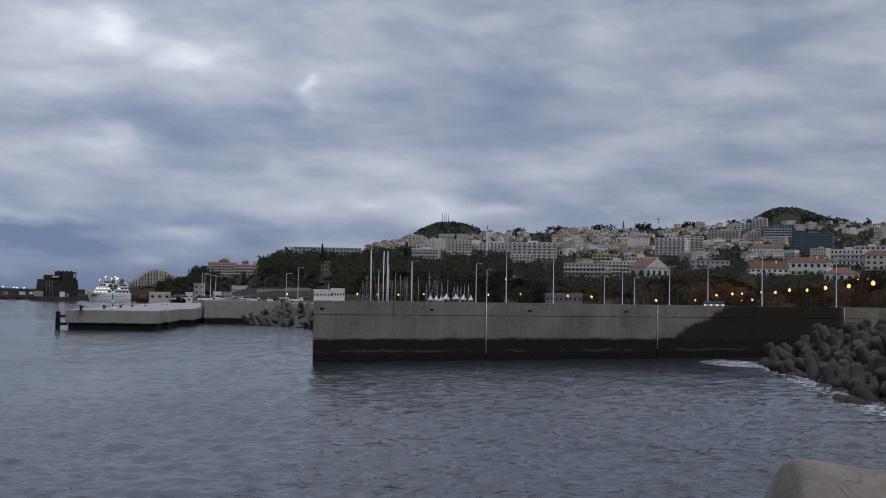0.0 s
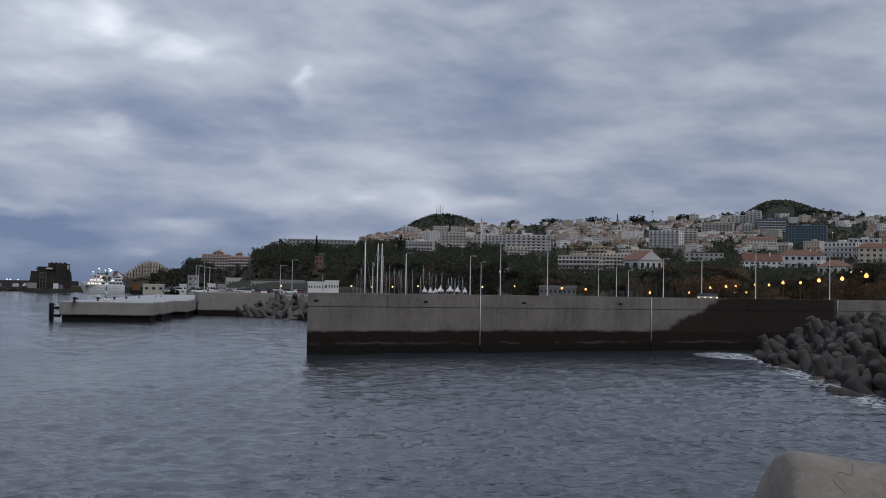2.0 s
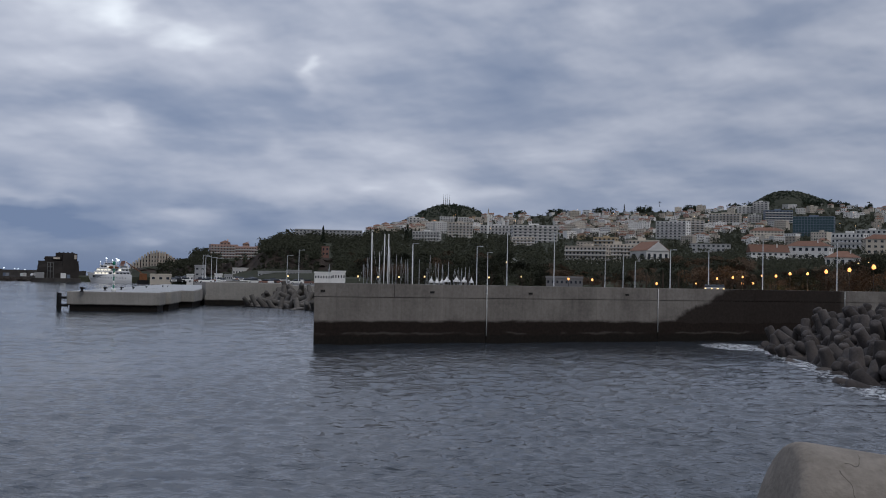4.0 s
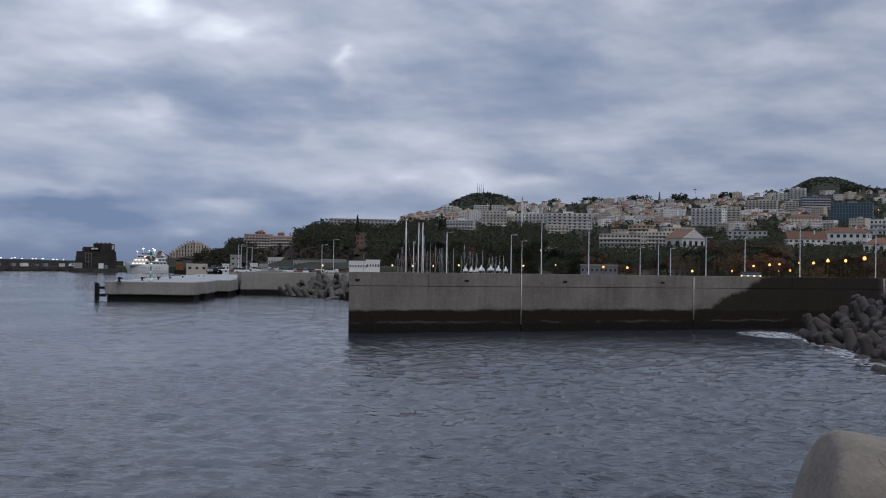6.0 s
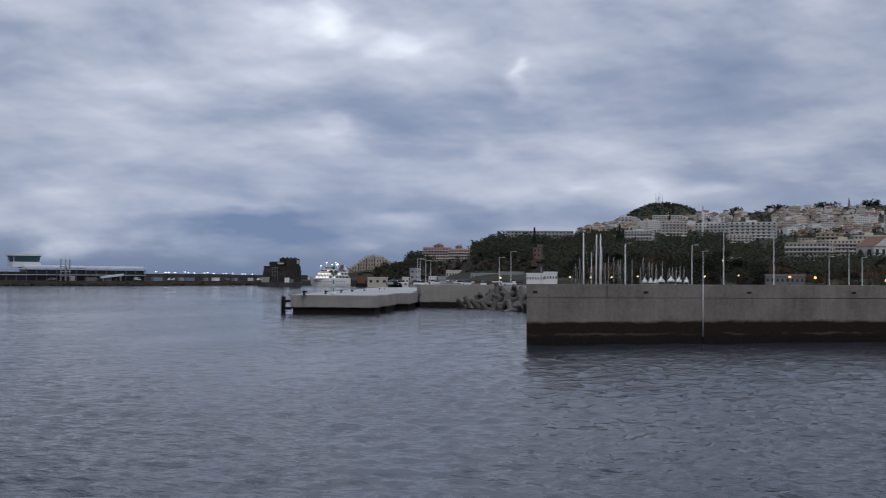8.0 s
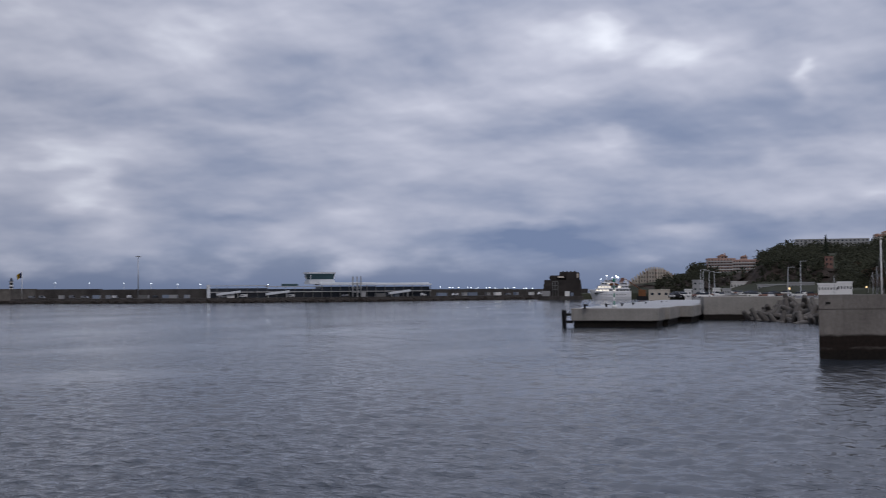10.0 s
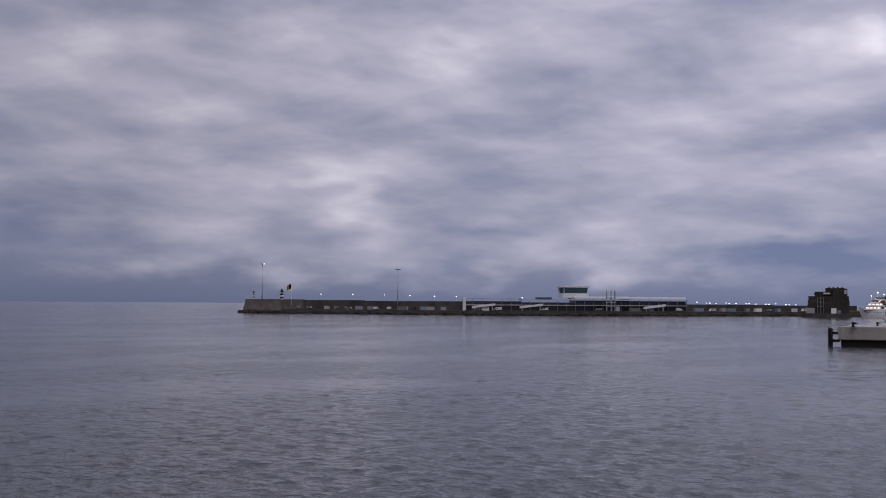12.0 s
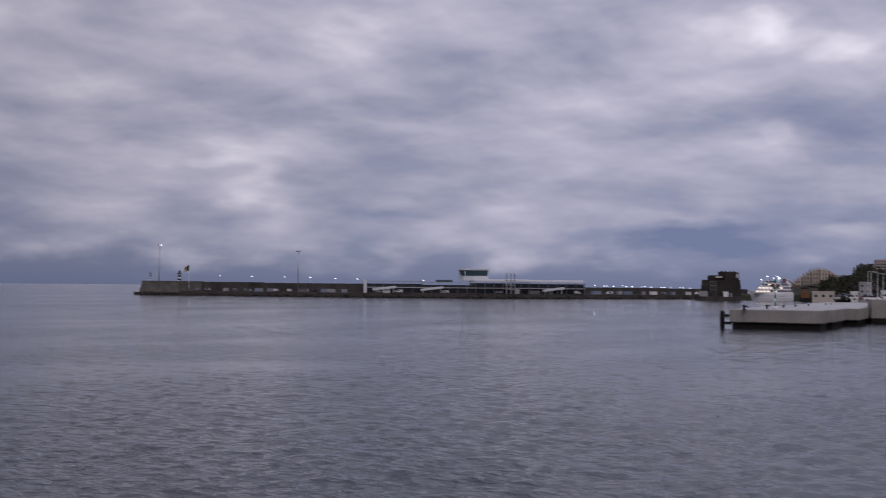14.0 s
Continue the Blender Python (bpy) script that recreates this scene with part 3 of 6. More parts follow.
def turned(p, rng, tilt=180):
    return pose(p[0], p[1], p[2], rng.uniform(-tilt, tilt), rng.uniform(-tilt, tilt), rng.uniform(-180, 180))


def build_armour():
    rng = random.Random(12)
    kinds = [tetrapod_mesh(s, i, M_BLOCK) for i, s in enumerate((3.5, 3.7, 3.9))]
    dry = [tetrapod_mesh(s, i, M_BLOCK_DRY) for i, s in enumerate((3.3, 3.6, 3.9))]
    # the bank at the root of the sea wall
    y = 80.0
    row = 0
    while y < 127:
        for k in range(10):
            up = k * 1.65 + 0.2 + rng.uniform(-0.35, 0.35)
            x = 25.2 + 0.045 * (y - 95) + up + (0.8 if row % 2 else 0.0)
            yy = y + rng.uniform(-0.5, 0.5)
            if (yy - 113.0) > (x + 21.0) * 0.5485 - 2.2:
                continue
            z = min(0.1 + 0.45 * up, 3.5) + rng.uniform(-0.4, 0.4)
            o = new("tetrapod", rng.choice(kinds))
            o.matrix_basis = turned((x, yy, z - 1.25), rng)
            tagged(o, "dark grey concrete tetrapod heaped against the sea wall", "tetrapod", "tetrapods of the bank")
        y += 1.95
        row += 1
    # the bank beside the low quay
    for i in range(11):
        for k in range(4):
            t = i / 10
            p = Vector((-57, 236, 0)).lerp(Vector((-36, 212, 0)), t)
            x = p.x + 0.75 * k * 2.0 + rng.uniform(-0.5, 0.5)
            yy = p.y + 1.0 * k * 2.0 + rng.uniform(-0.5, 0.5)
            o = new("tetrapod", rng.choice(dry))
            if k == 3:
                o.matrix_basis = pose(x, yy, 2.6, rng.uniform(-40, 40), rng.uniform(-40, 40), rng.uniform(-180, 180))
            else:
                o.matrix_basis = turned((x, yy, -0.2 + 0.95 * k + rng.uniform(-0.2, 0.2)), rng)
            tagged(o, "grey concrete tetrapod piled beside the low quay", "tetrapod", "tetrapods beside the quay")
    # banks of rubble under the blocks
    bm = bmesh.new()
    prism(bm, [(25.5, 60), (70, 60), (70, 150), (40, 140), (34, 136), (27.5, 128)], -4, -0.6)
    r = bmesh.ops.create_grid(bm, x_segments=14, y_segments=40, size=0.5)
    for v in r["verts"]:
        x, yy = 24.5 + (v.co.x + 0.5) * 30, 66 + (v.co.y + 0.5) * 74
        v.co = Vector((x, yy, min(0.45 * (x - 27.5 - 0.045 * (yy - 95)), 3.0) + noise.noise(Vector((x, yy, 0)) * 0.6) * 0.5 - 0.6))
    bm.verts.ensure_lookup_table()
    part("ground_rubble", bm, M_ROCK)
    tagged(bpy.data.objects["ground_rubble"], "dark wet rubble under the armour blocks", "rubble", kind="structure")
    bm = bmesh.new()
    prism(bm, [(-60, 236), (-56, 233), (-36, 211.5), (-26, 222), (-46, 246)], -4, 0.1)
    tagged(part("ground_rubble", bm, M_ROCK), "dark rubble under the blocks beside the quay", "rubble", kind="structure")


build_armour()


def build_near_block():
    """The pale block just below the promenade: one leg points along the shore."""
    axis = Vector((1.0, 0.03, -0.25)).normalized()
    end = polar(12.2, 13.4, 4.36)
    bm = bmesh.new()
    q = Matrix.Translation(end) @ axis.to_track_quat("Z", "Y").to_matrix().to_4x4()
    lathe(bm, [(0.50, -0.01), (0.80, 0.0), (0.86, 0.03), (0.90, 0.09), (0.925, 0.2), (1.0, 0.9), (1.15, 2.2), (1.26, 3.0), (1.1, 3.4)], 40, q)
    c = end + axis * 2.9
    for d in (Vector((0.5, 0.3, -0.85)), Vector((0.4, -0.9, 0.1)), Vector((0.3, 0.8, 0.3))):
        d.normalize()
        lathe(bm, [(1.05, 0.0), (1.0, 0.6), (0.80, 2.4), (0.72, 2.5), (0.5, 2.55)], 28, Matrix.Translation(c) @ d.to_track_quat("Z", "Y").to_matrix().to_4x4())
    tagged(part("tetrapod", bm, M_LEG), "pale weathered concrete tetrapod below the promenade", "tetrapod")


build_near_block()


def build_near_shore():
    bm = bmesh.new()
    prism(bm, [(-120, -60), (120, -60), (60, 8), (24, 3.0), (3.5, 1.2), (-120, 1.2)], -3, 5.35)
    tagged(part("pavement", bm, M_PAVE), "pale paved promenade at the edge of the sea", "pavement", kind="structure")
    bm = bmesh.new()
    a = [bm.verts.new(v) for v in ((-120, 1.2, 4.6), (3.5, 1.2, 4.6), (24, 3.0, 4.6), (70, 20, 4.6))]
    b = [bm.verts.new(v) for v in ((-120, 14, -2), (4, 17, -2), (26, 24, -2), (72, 40, -2))]
    for i in range(3):
        bm.faces.new((a[i], b[i], b[i + 1], a[i + 1]))
    bmesh.ops.subdivide_edges(bm, edges=list(bm.edges), cuts=12, use_grid_fill=True)
    for v in bm.verts:
        v.co.z += noise.noise(v.co * 0.8) * 0.35
    tagged(part("ground_rubble", bm, M_ROCK), "dark rubble slope below the promenade", "rubble", kind="structure")


build_near_shore()


# ======== fittings of the low pier ========
PIER = bpy.data.objects["low_pier"].matrix_basis


def bollard(m):
    bm = lathe(bmesh.new(), [(0.42, 0), (0.42, 0.08), (0.24, 0.14), (0.22, 0.5), (0.36, 0.62), (0.40, 0.78), (0.30, 0.92), (0.1, 0.96)], 14)
    box(bm, -0.15, 0.75, -0.14, 0.14, 0.56, 0.82, 0.05)
    return tagged(part("bollard", bm, M_DARK, None, "black iron mooring bollard on the pale pier", m), category="bollard", group="bollards on the pier")


BOLLARDS = [(-21.71, -1.05), (-20.64, -0.99), (-19.88, -0.94), (-19.33, -0.89), (-18.72, -0.84), (-17.94, -0.77), (-17.70, -0.76)]
b0 = None
for az, el in BOLLARDS:
    m = Matrix.Translation(polar(az, 3.7 / math.tan(radians(-el)), 3.3))
    m = m @ Matrix.Scale(0.85, 4)
    b0 = copy_thing(b0, m) if b0 else bollard(m)


def build_fender():
    t = empty("fender_post", PIER @ pose(-1.35, 1.0, 0), "black fender post held off the end of the pier", "fender")
    part("post", lathe(bmesh.new(), [(0.30, -3), (0.31, 2.9), (0.26, 3.0)], 12), M_DARK, t)
    for z in (0.9, 2.2):
        part("arm", box(bmesh.new(), 0.25, 1.45, -0.25, 0.25, z - 0.22, z + 0.22, 0.05), M_DARK, t)
    part("face_plate", box(bmesh.new(), -0.42, -0.28, -0.45, 0.6, 0.0, 3.1, 0.05), M_DARK, t)


build_fender()


def build_beacon():
    t = empty("beacon", Matrix.Translation(polar(-20.25, 206.0, 3.3)), "green and white banded beacon pole on the pier", "beacon")
    part("base", lathe(bmesh.new(), [(0.45, 0), (0.45, 0.5), (0.3, 0.55)], 12), M_WHITE, t)
    for i in range(6):
        part("band", lathe(bmesh.new(), [(0.13, 0.55 + 0.68 * i), (0.13, 1.23 + 0.68 * i)], 10), M_GREEN if i % 2 == 0 else M_WHITE, t, "green band" if i % 2 == 0 else "white band")
    part("lantern", lathe(bmesh.new(), [(0.22, 4.63), (0.24, 4.8), (0.24, 5.15), (0.05, 5.3)], 12), M_GREEN, t)


build_beacon()


def build_quay():
    t = empty("quay_wall", Matrix(), "pale concrete quay wall with a ledge and wet foot", "quay", kind="structure")
    v = Vector((-0.19, 0.98))
    a, b = Vector((-67.4, 236.5)), Vector((-50.0, 243.0))
    def run(p, q, th, z0, z1, mat=M_QUAY, name="panel"):
        d = (q - p).normalized()
        n = Vector((-d.y, d.x)) * th
        bm = prism(bmesh.new(), [tuple(p), tuple(q), tuple(q + n), tuple(p + n)], z0, z1)
        part(name, bm, mat, t)
    run(a, b, 12, -3, 2.2)
    run(a + Vector((0.1, 0.35)), b + Vector((0, 0.35)), 11, 2.2, 4.85)
    run(b, Vector((20, 262)), 12, -3, 4.4)
    run(a + v * 70, a + v * 0.5, 1.2, 3.2, 4.75, name="parapet")
    run(a + v * 160 + Vector((14, 0)), a + v * 70, 1.2, 2.0, 4.7, name="parapet")
    bm = prism(bmesh.new(), [(-66, 254), (20, 272), (10, 420), (-70, 640), (-190, 630), (-105, 420)], -3, 3.9)
    tagged(part("pavement", bm, M_DECK), "grey asphalt harbour apron behind the quay", "quay", kind="structure")
    bm = prism(bmesh.new(), [(-12, 205), (60, 190), (130, 190), (180, 330), (0, 385), (-40, 380)], -3, 4.2)
    tagged(part("pavement", bm, M_PAVE), "paved waterfront promenade behind the sea wall", "pavement", kind="structure")


build_quay()


# ======== lamps ========
def lamp_post(az, d, el, z0, label, arm=1.2, group="tall lamp posts", heads=1):
    h = 7 + d * math.tan(radians(el)) - z0
    t = empty("street_lamp", Matrix.Translation(polar(az, d, z0)) @ pose(0, 0, 0, 0, 0, -az), label, "street lamp", group)
    part("pole", lathe(bmesh.new(), [(0.18, 0), (0.18, 0.5), (0.11, 0.55), (0.07, h)], 10), M_STEEL, t)
    for s in ((1,) if heads == 1 else (-1, 1)):
        bar = part("arm", box(bmesh.new(), min(0, s * arm), max(0, s * arm), -0.05, 0.05, h - 0.1, h), M_STEEL, t)
        part("lamp_head", box(bmesh.new(), s * arm - 0.38, s * arm + 0.38, -0.16, 0.16, h - 0.12, h + 0.06, 0.05), M_STEEL, bar)
    return t


TALL = ((-0.87, 2.36, 1), (1.49, 2.31, 1), (-2.39, 1.57, 1), (9.07, 1.58, 1), (11.63, 2.13, 1), (15.04, 2.06, 1), (7.22, 1.56, 1), (4.92, 1.25, 1),
        (-1.85, 1.27, 1), (4.03, 1.01, 1), (5.51, 0.98, 1))
for az, el, n in TALL:
    d = 235.0 if el > 1.5 else 300.0
    lamp_post(az, d, el, 4.2, "tall slender grey steel lamp post on the waterfront", arm=0.9, heads=n)
for az, el in ((-11.33, 1.21), (-11.91, 0.92), (-16.03, 0.84), (-15.90, 0.79), (-15.62, 0.74), (-15.37, 0.71), (-5.62, 1.66)):
    lamp_post(az, 330.0, el, 3.9, "tall grey lamp post on the harbour apron", arm=1.3, group="lamp posts of the apron")


def globe_lamp(az, el, d, r, mat, label):
    z = 7 + d * math.tan(radians(el))
    t = empty("street_lamp", Matrix.Translation(polar(az, d, 4.2)), label, "street lamp", "lit globe lamps")
    h = z - 4.2
    part("pole", lathe(bmesh.new(), [(0.13, 0), (0.12, 0.6), (0.07, 0.65), (0.06, max(h - r, 0.8))], 8), M_DARK, t)
    part("globe", lathe(bmesh.new(), [(r * 0.35, h - r), (r * 0.85, h - r * 0.6), (r, h - 0.1 * r), (r * 0.85, h + r * 0.5), (r * 0.45, h + r * 1.0), (r * 0.1, h + r * 1.3)], 14), mat, t, "glowing warm glass globe" if mat is not M_COOL else "glowing white lamp")


GLOBES = ((16.68, 0.85, 0.95), (15.60, 0.70, 0.85), (14.55, 0.60, 0.8), (13.71, 0.48, 0.62), (12.90, 0.47, 0.68), (12.25, 0.35, 0.55), (11.59, 0.34, 0.4),
          (10.69, 0.27, 0.45), (10.23, 0.24, 0.55), (9.48, 0.17, 0.5))
for az, el, r in GLOBES:
    globe_lamp(az, el, 250.0, r * 0.46, M_SODIUM, "street lamp with glowing orange globe on the promenade")
for az, el, r in GLOBES:
    o = new("lamp_light", bpy.data.lights.new("lamp_light", "POINT"))
    o.data.energy, o.data.color, o.data.shadow_soft_size = 800.0, (1.0, 0.55, 0.2), 0.4
    o.location = polar(az, 252.0, 7 + 250 * math.tan(radians(el)) - 0.9)
for az, el in ((10.69, -0.03, 11.17, -0.02, 8.48, -0.10, 6.57, -0.13, 3.40, -0.01, 2.22, 0.02)[i:i + 2] for i in range(0, 12, 2)):
    globe_lamp(az, el, 300.0, 0.30, M_SODIUM, "small street lamp with orange light among the trees")
for az, el in ((16.00, 1.00, 16.45, 1.03, 16.23, 0.01, 16.45, 0.02, -0.90, 0.80, -0.15, 0.07, -1.77, 0.01, -5.02, -0.01, -6.30, -0.06, -7.35, -0.08, -8.37, -0.07, -11.86, -0.12, -10.24, 0.07)[i:i + 2] for i in range(0, 26, 2)):
    globe_lamp(az, el, 340.0, 0.24, M_WARM, "small lit lamp on the marina quay")


# ======== sailing boats in the marina ========
M_MAST = material("aluminium_mast", (0.36, 0.37, 0.38), (0.26, 0.27, 0.28), rough=0.4, metal=0.3, scale=1.0)
M_MASTW = material("white_mast", (0.80, 0.80, 0.78), (0.70, 0.70, 0.68), rough=0.45, scale=1.0)
M_HULL = material("white_hull", (0.72, 0.72, 0.70), (0.58, 0.58, 0.56), rough=0.35, scale=0.5)
M_COVER = material("green_canvas", (0.03, 0.11, 0.09), (0.02, 0.07, 0.06), rough=0.9, scale=2.0)


def sailing_boat(az, d, el, thick, label, lean=0.0, masts=1, mat=M_MAST):
    top = 7 + d * math.tan(radians(el))
    rng = random.Random(int(az * 100))
    L = 6 + top * 0.35
    t = empty("sailing_boat", Matrix.Translation(polar(az, d, 0)) @ pose(0, 0, 0, 0, lean, -az + rng.uniform(60, 110)), label, "sailing boat", "yachts in the marina")
    bm = bmesh.new()
    rows = []
    for k in range(9):
        s = -1 + k / 4
        wd = L * 0.16 * max(0.04, (1 - max(0, s) ** 2.2)) * (0.85 if s < 0 else 1)
        zt = 1.1 + 0.3 * s * s
        rows.append([bm.verts.new((s * L / 2, y, z)) for y, z in ((-wd, zt), (-wd * 0.8, 0.1), (0, -0.5), (wd * 0.8, 0.1), (wd, zt))])
    for a, b in zip(rows, rows[1:]):
        for i in range(4):
            bm.faces.new((a[i], b[i], b[i + 1], a[i + 1]))
        bm.faces.new((a[4], b[4], b[0], a[0]))
    bm.faces.new(rows[0])
    hull = part("hull", bm, M_HULL, t)
    part("cabin", box(bmesh.new(), -L * 0.2, L * 0.15, -L * 0.08, L * 0.08, 1.0, 1.9, 0.15), M_HULL, hull)
    mast = part("mast", lathe(bmesh.new(), [(thick, 1.2), (thick, top * 0.6), (thick * 0.8, top)], 8, Matrix.Translation((L * 0.08, 0, 0))), mat, t)
    part("boom", box(bmesh.new(), -L * 0.36, L * 0.08, -0.14, 0.14, 2.5, 2.85, 0.05), M_COVER, mast, "boom with green sail cover")
    for s in (-1, 1):
        bm = bmesh.new()
        a, b = Vector((s * L * 0.48, 0, 1.4)), Vector((L * 0.08, 0, top * 0.97))
        m = Matrix.Translation(a) @ (b - a).to_track_quat("Z", "Y").to_matrix().to_4x4()
        lathe(bm, [(0.016, 0), (0.016, (b - a).length)], 5, m)
        part("stay", bm, M_STEEL, mast)
    return t


for az, el, th, lean in ((-7.62, 2.17, 0.15, 2.0), (-7.16, 2.12, 0.12, 2.2), (-6.96, 2.12, 0.13, 2.2), (-6.84, 1.47, 0.07, 0), (-7.29, 1.18, 0.06, 0), (-5.62, 1.60, 0.07, 0.5)):
    sailing_boat(az, 262.0, el, th, "large sailing yacht with tall white mast in the marina", lean * 0.5, mat=M_MASTW)
rng = random.Random(5)
MASTS = (-7.94, 0.94, -6.46, 1.08, -6.29, 0.96, -5.86, 0.86, -5.29, 0.87, -4.72, 1.08, -4.52, 0.74, -4.32, 0.68, -4.09, 0.63, -3.83, 0.78, -6.03, 0.80, -7.74, 0.83,
         -3.37, 0.47, -3.17, 0.45, -2.97, 0.51, -2.75, 0.54, -8.16, 0.62, -3.54, 0.41, -6.62, 0.67, -9.85, 0.50, -4.91, 0.45)
for i in range(0, len(MASTS), 2):
    sailing_boat(MASTS[i], 275 + rng.uniform(-8, 45), MASTS[i + 1], 0.05, "small sailing yacht with bare aluminium mast in the marina", rng.uniform(-1, 1))


# ======== white tents, kiosk, restaurant, quay clutter ========
M_CANVAS = material("white_canvas", (0.80, 0.80, 0.78), (0.70, 0.70, 0.69), rough=0.8, scale=0.5)


def tent(az, el_top, w):
    d = 330.0
    zt = 7 + d * math.tan(radians(el_top))
    t = empty("marquee", Matrix.Translation(polar(az, d, 4.2)) @ pose(0, 0, 0, 0, 0, -az), "white canvas marquee with pointed roof on the quay", "tent", "white marquees")
    h, e = zt - 4.2, max(0.9, zt - 4.2 - 1.35)
    bm = bmesh.new()
    prof = [(1.0, 0.0), (0.62, 0.18), (0.3, 0.48), (0.1, 0.8), (0.02, 1.0)]
    rings = [[bm.verts.new((sx * w / 2 * r, sy * w / 2 * r, e + (h - e) * k)) for sx, sy in ((-1, -1), (1, -1), (1, 1), (-1, 1))] for r, k in prof]
    for a, b in zip(rings, rings[1:]):
        for i in range(4):
            bm.faces.new((a[i], a[(i + 1) % 4], b[(i + 1) % 4], b[i]))
    part("roof", bm, M_CANVAS, t)
    for sx, sy in ((-1, -1), (1, -1), (1, 1), (-1, 1)):
        part("leg", box(bmesh.new(), sx * w / 2 - 0.06, sx * w / 2 + 0.06, sy * w / 2 - 0.06, sy * w / 2 + 0.06, 0, e + 0.05), M_STEEL, t)
    part("valance", box(bmesh.new(), -w / 2, w / 2, -w / 2 - 0.02, -w / 2 + 0.02, e - 0.45, e), M_CANVAS, t)


for az, el, w in ((-4.68, 0.01, 1.9), (-4.39, -0.01, 1.8), (-4.13, -0.02, 1.8), (-3.88, 0.05, 2.6), (-3.40, 0.07, 2.6), (-3.02, 0.05, 2.2), (-2.65, 0.03, 1.6)):
    tent(az, el, w * 0.74)


# ======== buildings ========
def wall_paint(name, c, k=0.78):
    return material(name, c, tuple(v * k for v in c), rough=0.85, scale=0.12, fine=25, bump=0.05, random=0.22)


P_WHITE = wall_paint("white_render", (0.70, 0.68, 0.65))
P_CREAM = wall_paint("cream_render", (0.56, 0.50, 0.42))
P_BEIGE = wall_paint("beige_render", (0.50, 0.44, 0.37))
P_OCHRE = wall_paint("ochre_render", (0.52, 0.40, 0.25))
P_PINK = wall_paint("pink_render", (0.52, 0.34, 0.28))
P_GREY = wall_paint("grey_render", (0.36, 0.36, 0.355))
P_BRICK = wall_paint("red_render", (0.21, 0.115, 0.092))
P_BLUE = wall_paint("blue_grey_cladding", (0.20, 0.24, 0.30))
P_SLAB = wall_paint("balcony_concrete", (0.58, 0.56, 0.53))
M_TILE = material("clay_roof_tiles", (0.225, 0.125, 0.088), (0.13, 0.078, 0.060), rough=0.9, scale=0.8, random=0.2)
M_FLAT = material("flat_roof_gravel", (0.34, 0.33, 0.31), (0.24, 0.23, 0.22), rough=0.95, scale=0.4)
SHARED = {}


def pane_mesh(w, h, mat):
    key = (round(w, 2), round(h, 2), mat.name)
    if key not in SHARED:
        bm = box(bmesh.new(), -w / 2, w / 2, -0.07, 0.06, -h / 2, h / 2)
        me = bpy.data.meshes.new("window")
        bm.to_mesh(me)
        bm.free()
        me.materials.append(mat)
        SHARED[key] = me
    return SHARED[key]


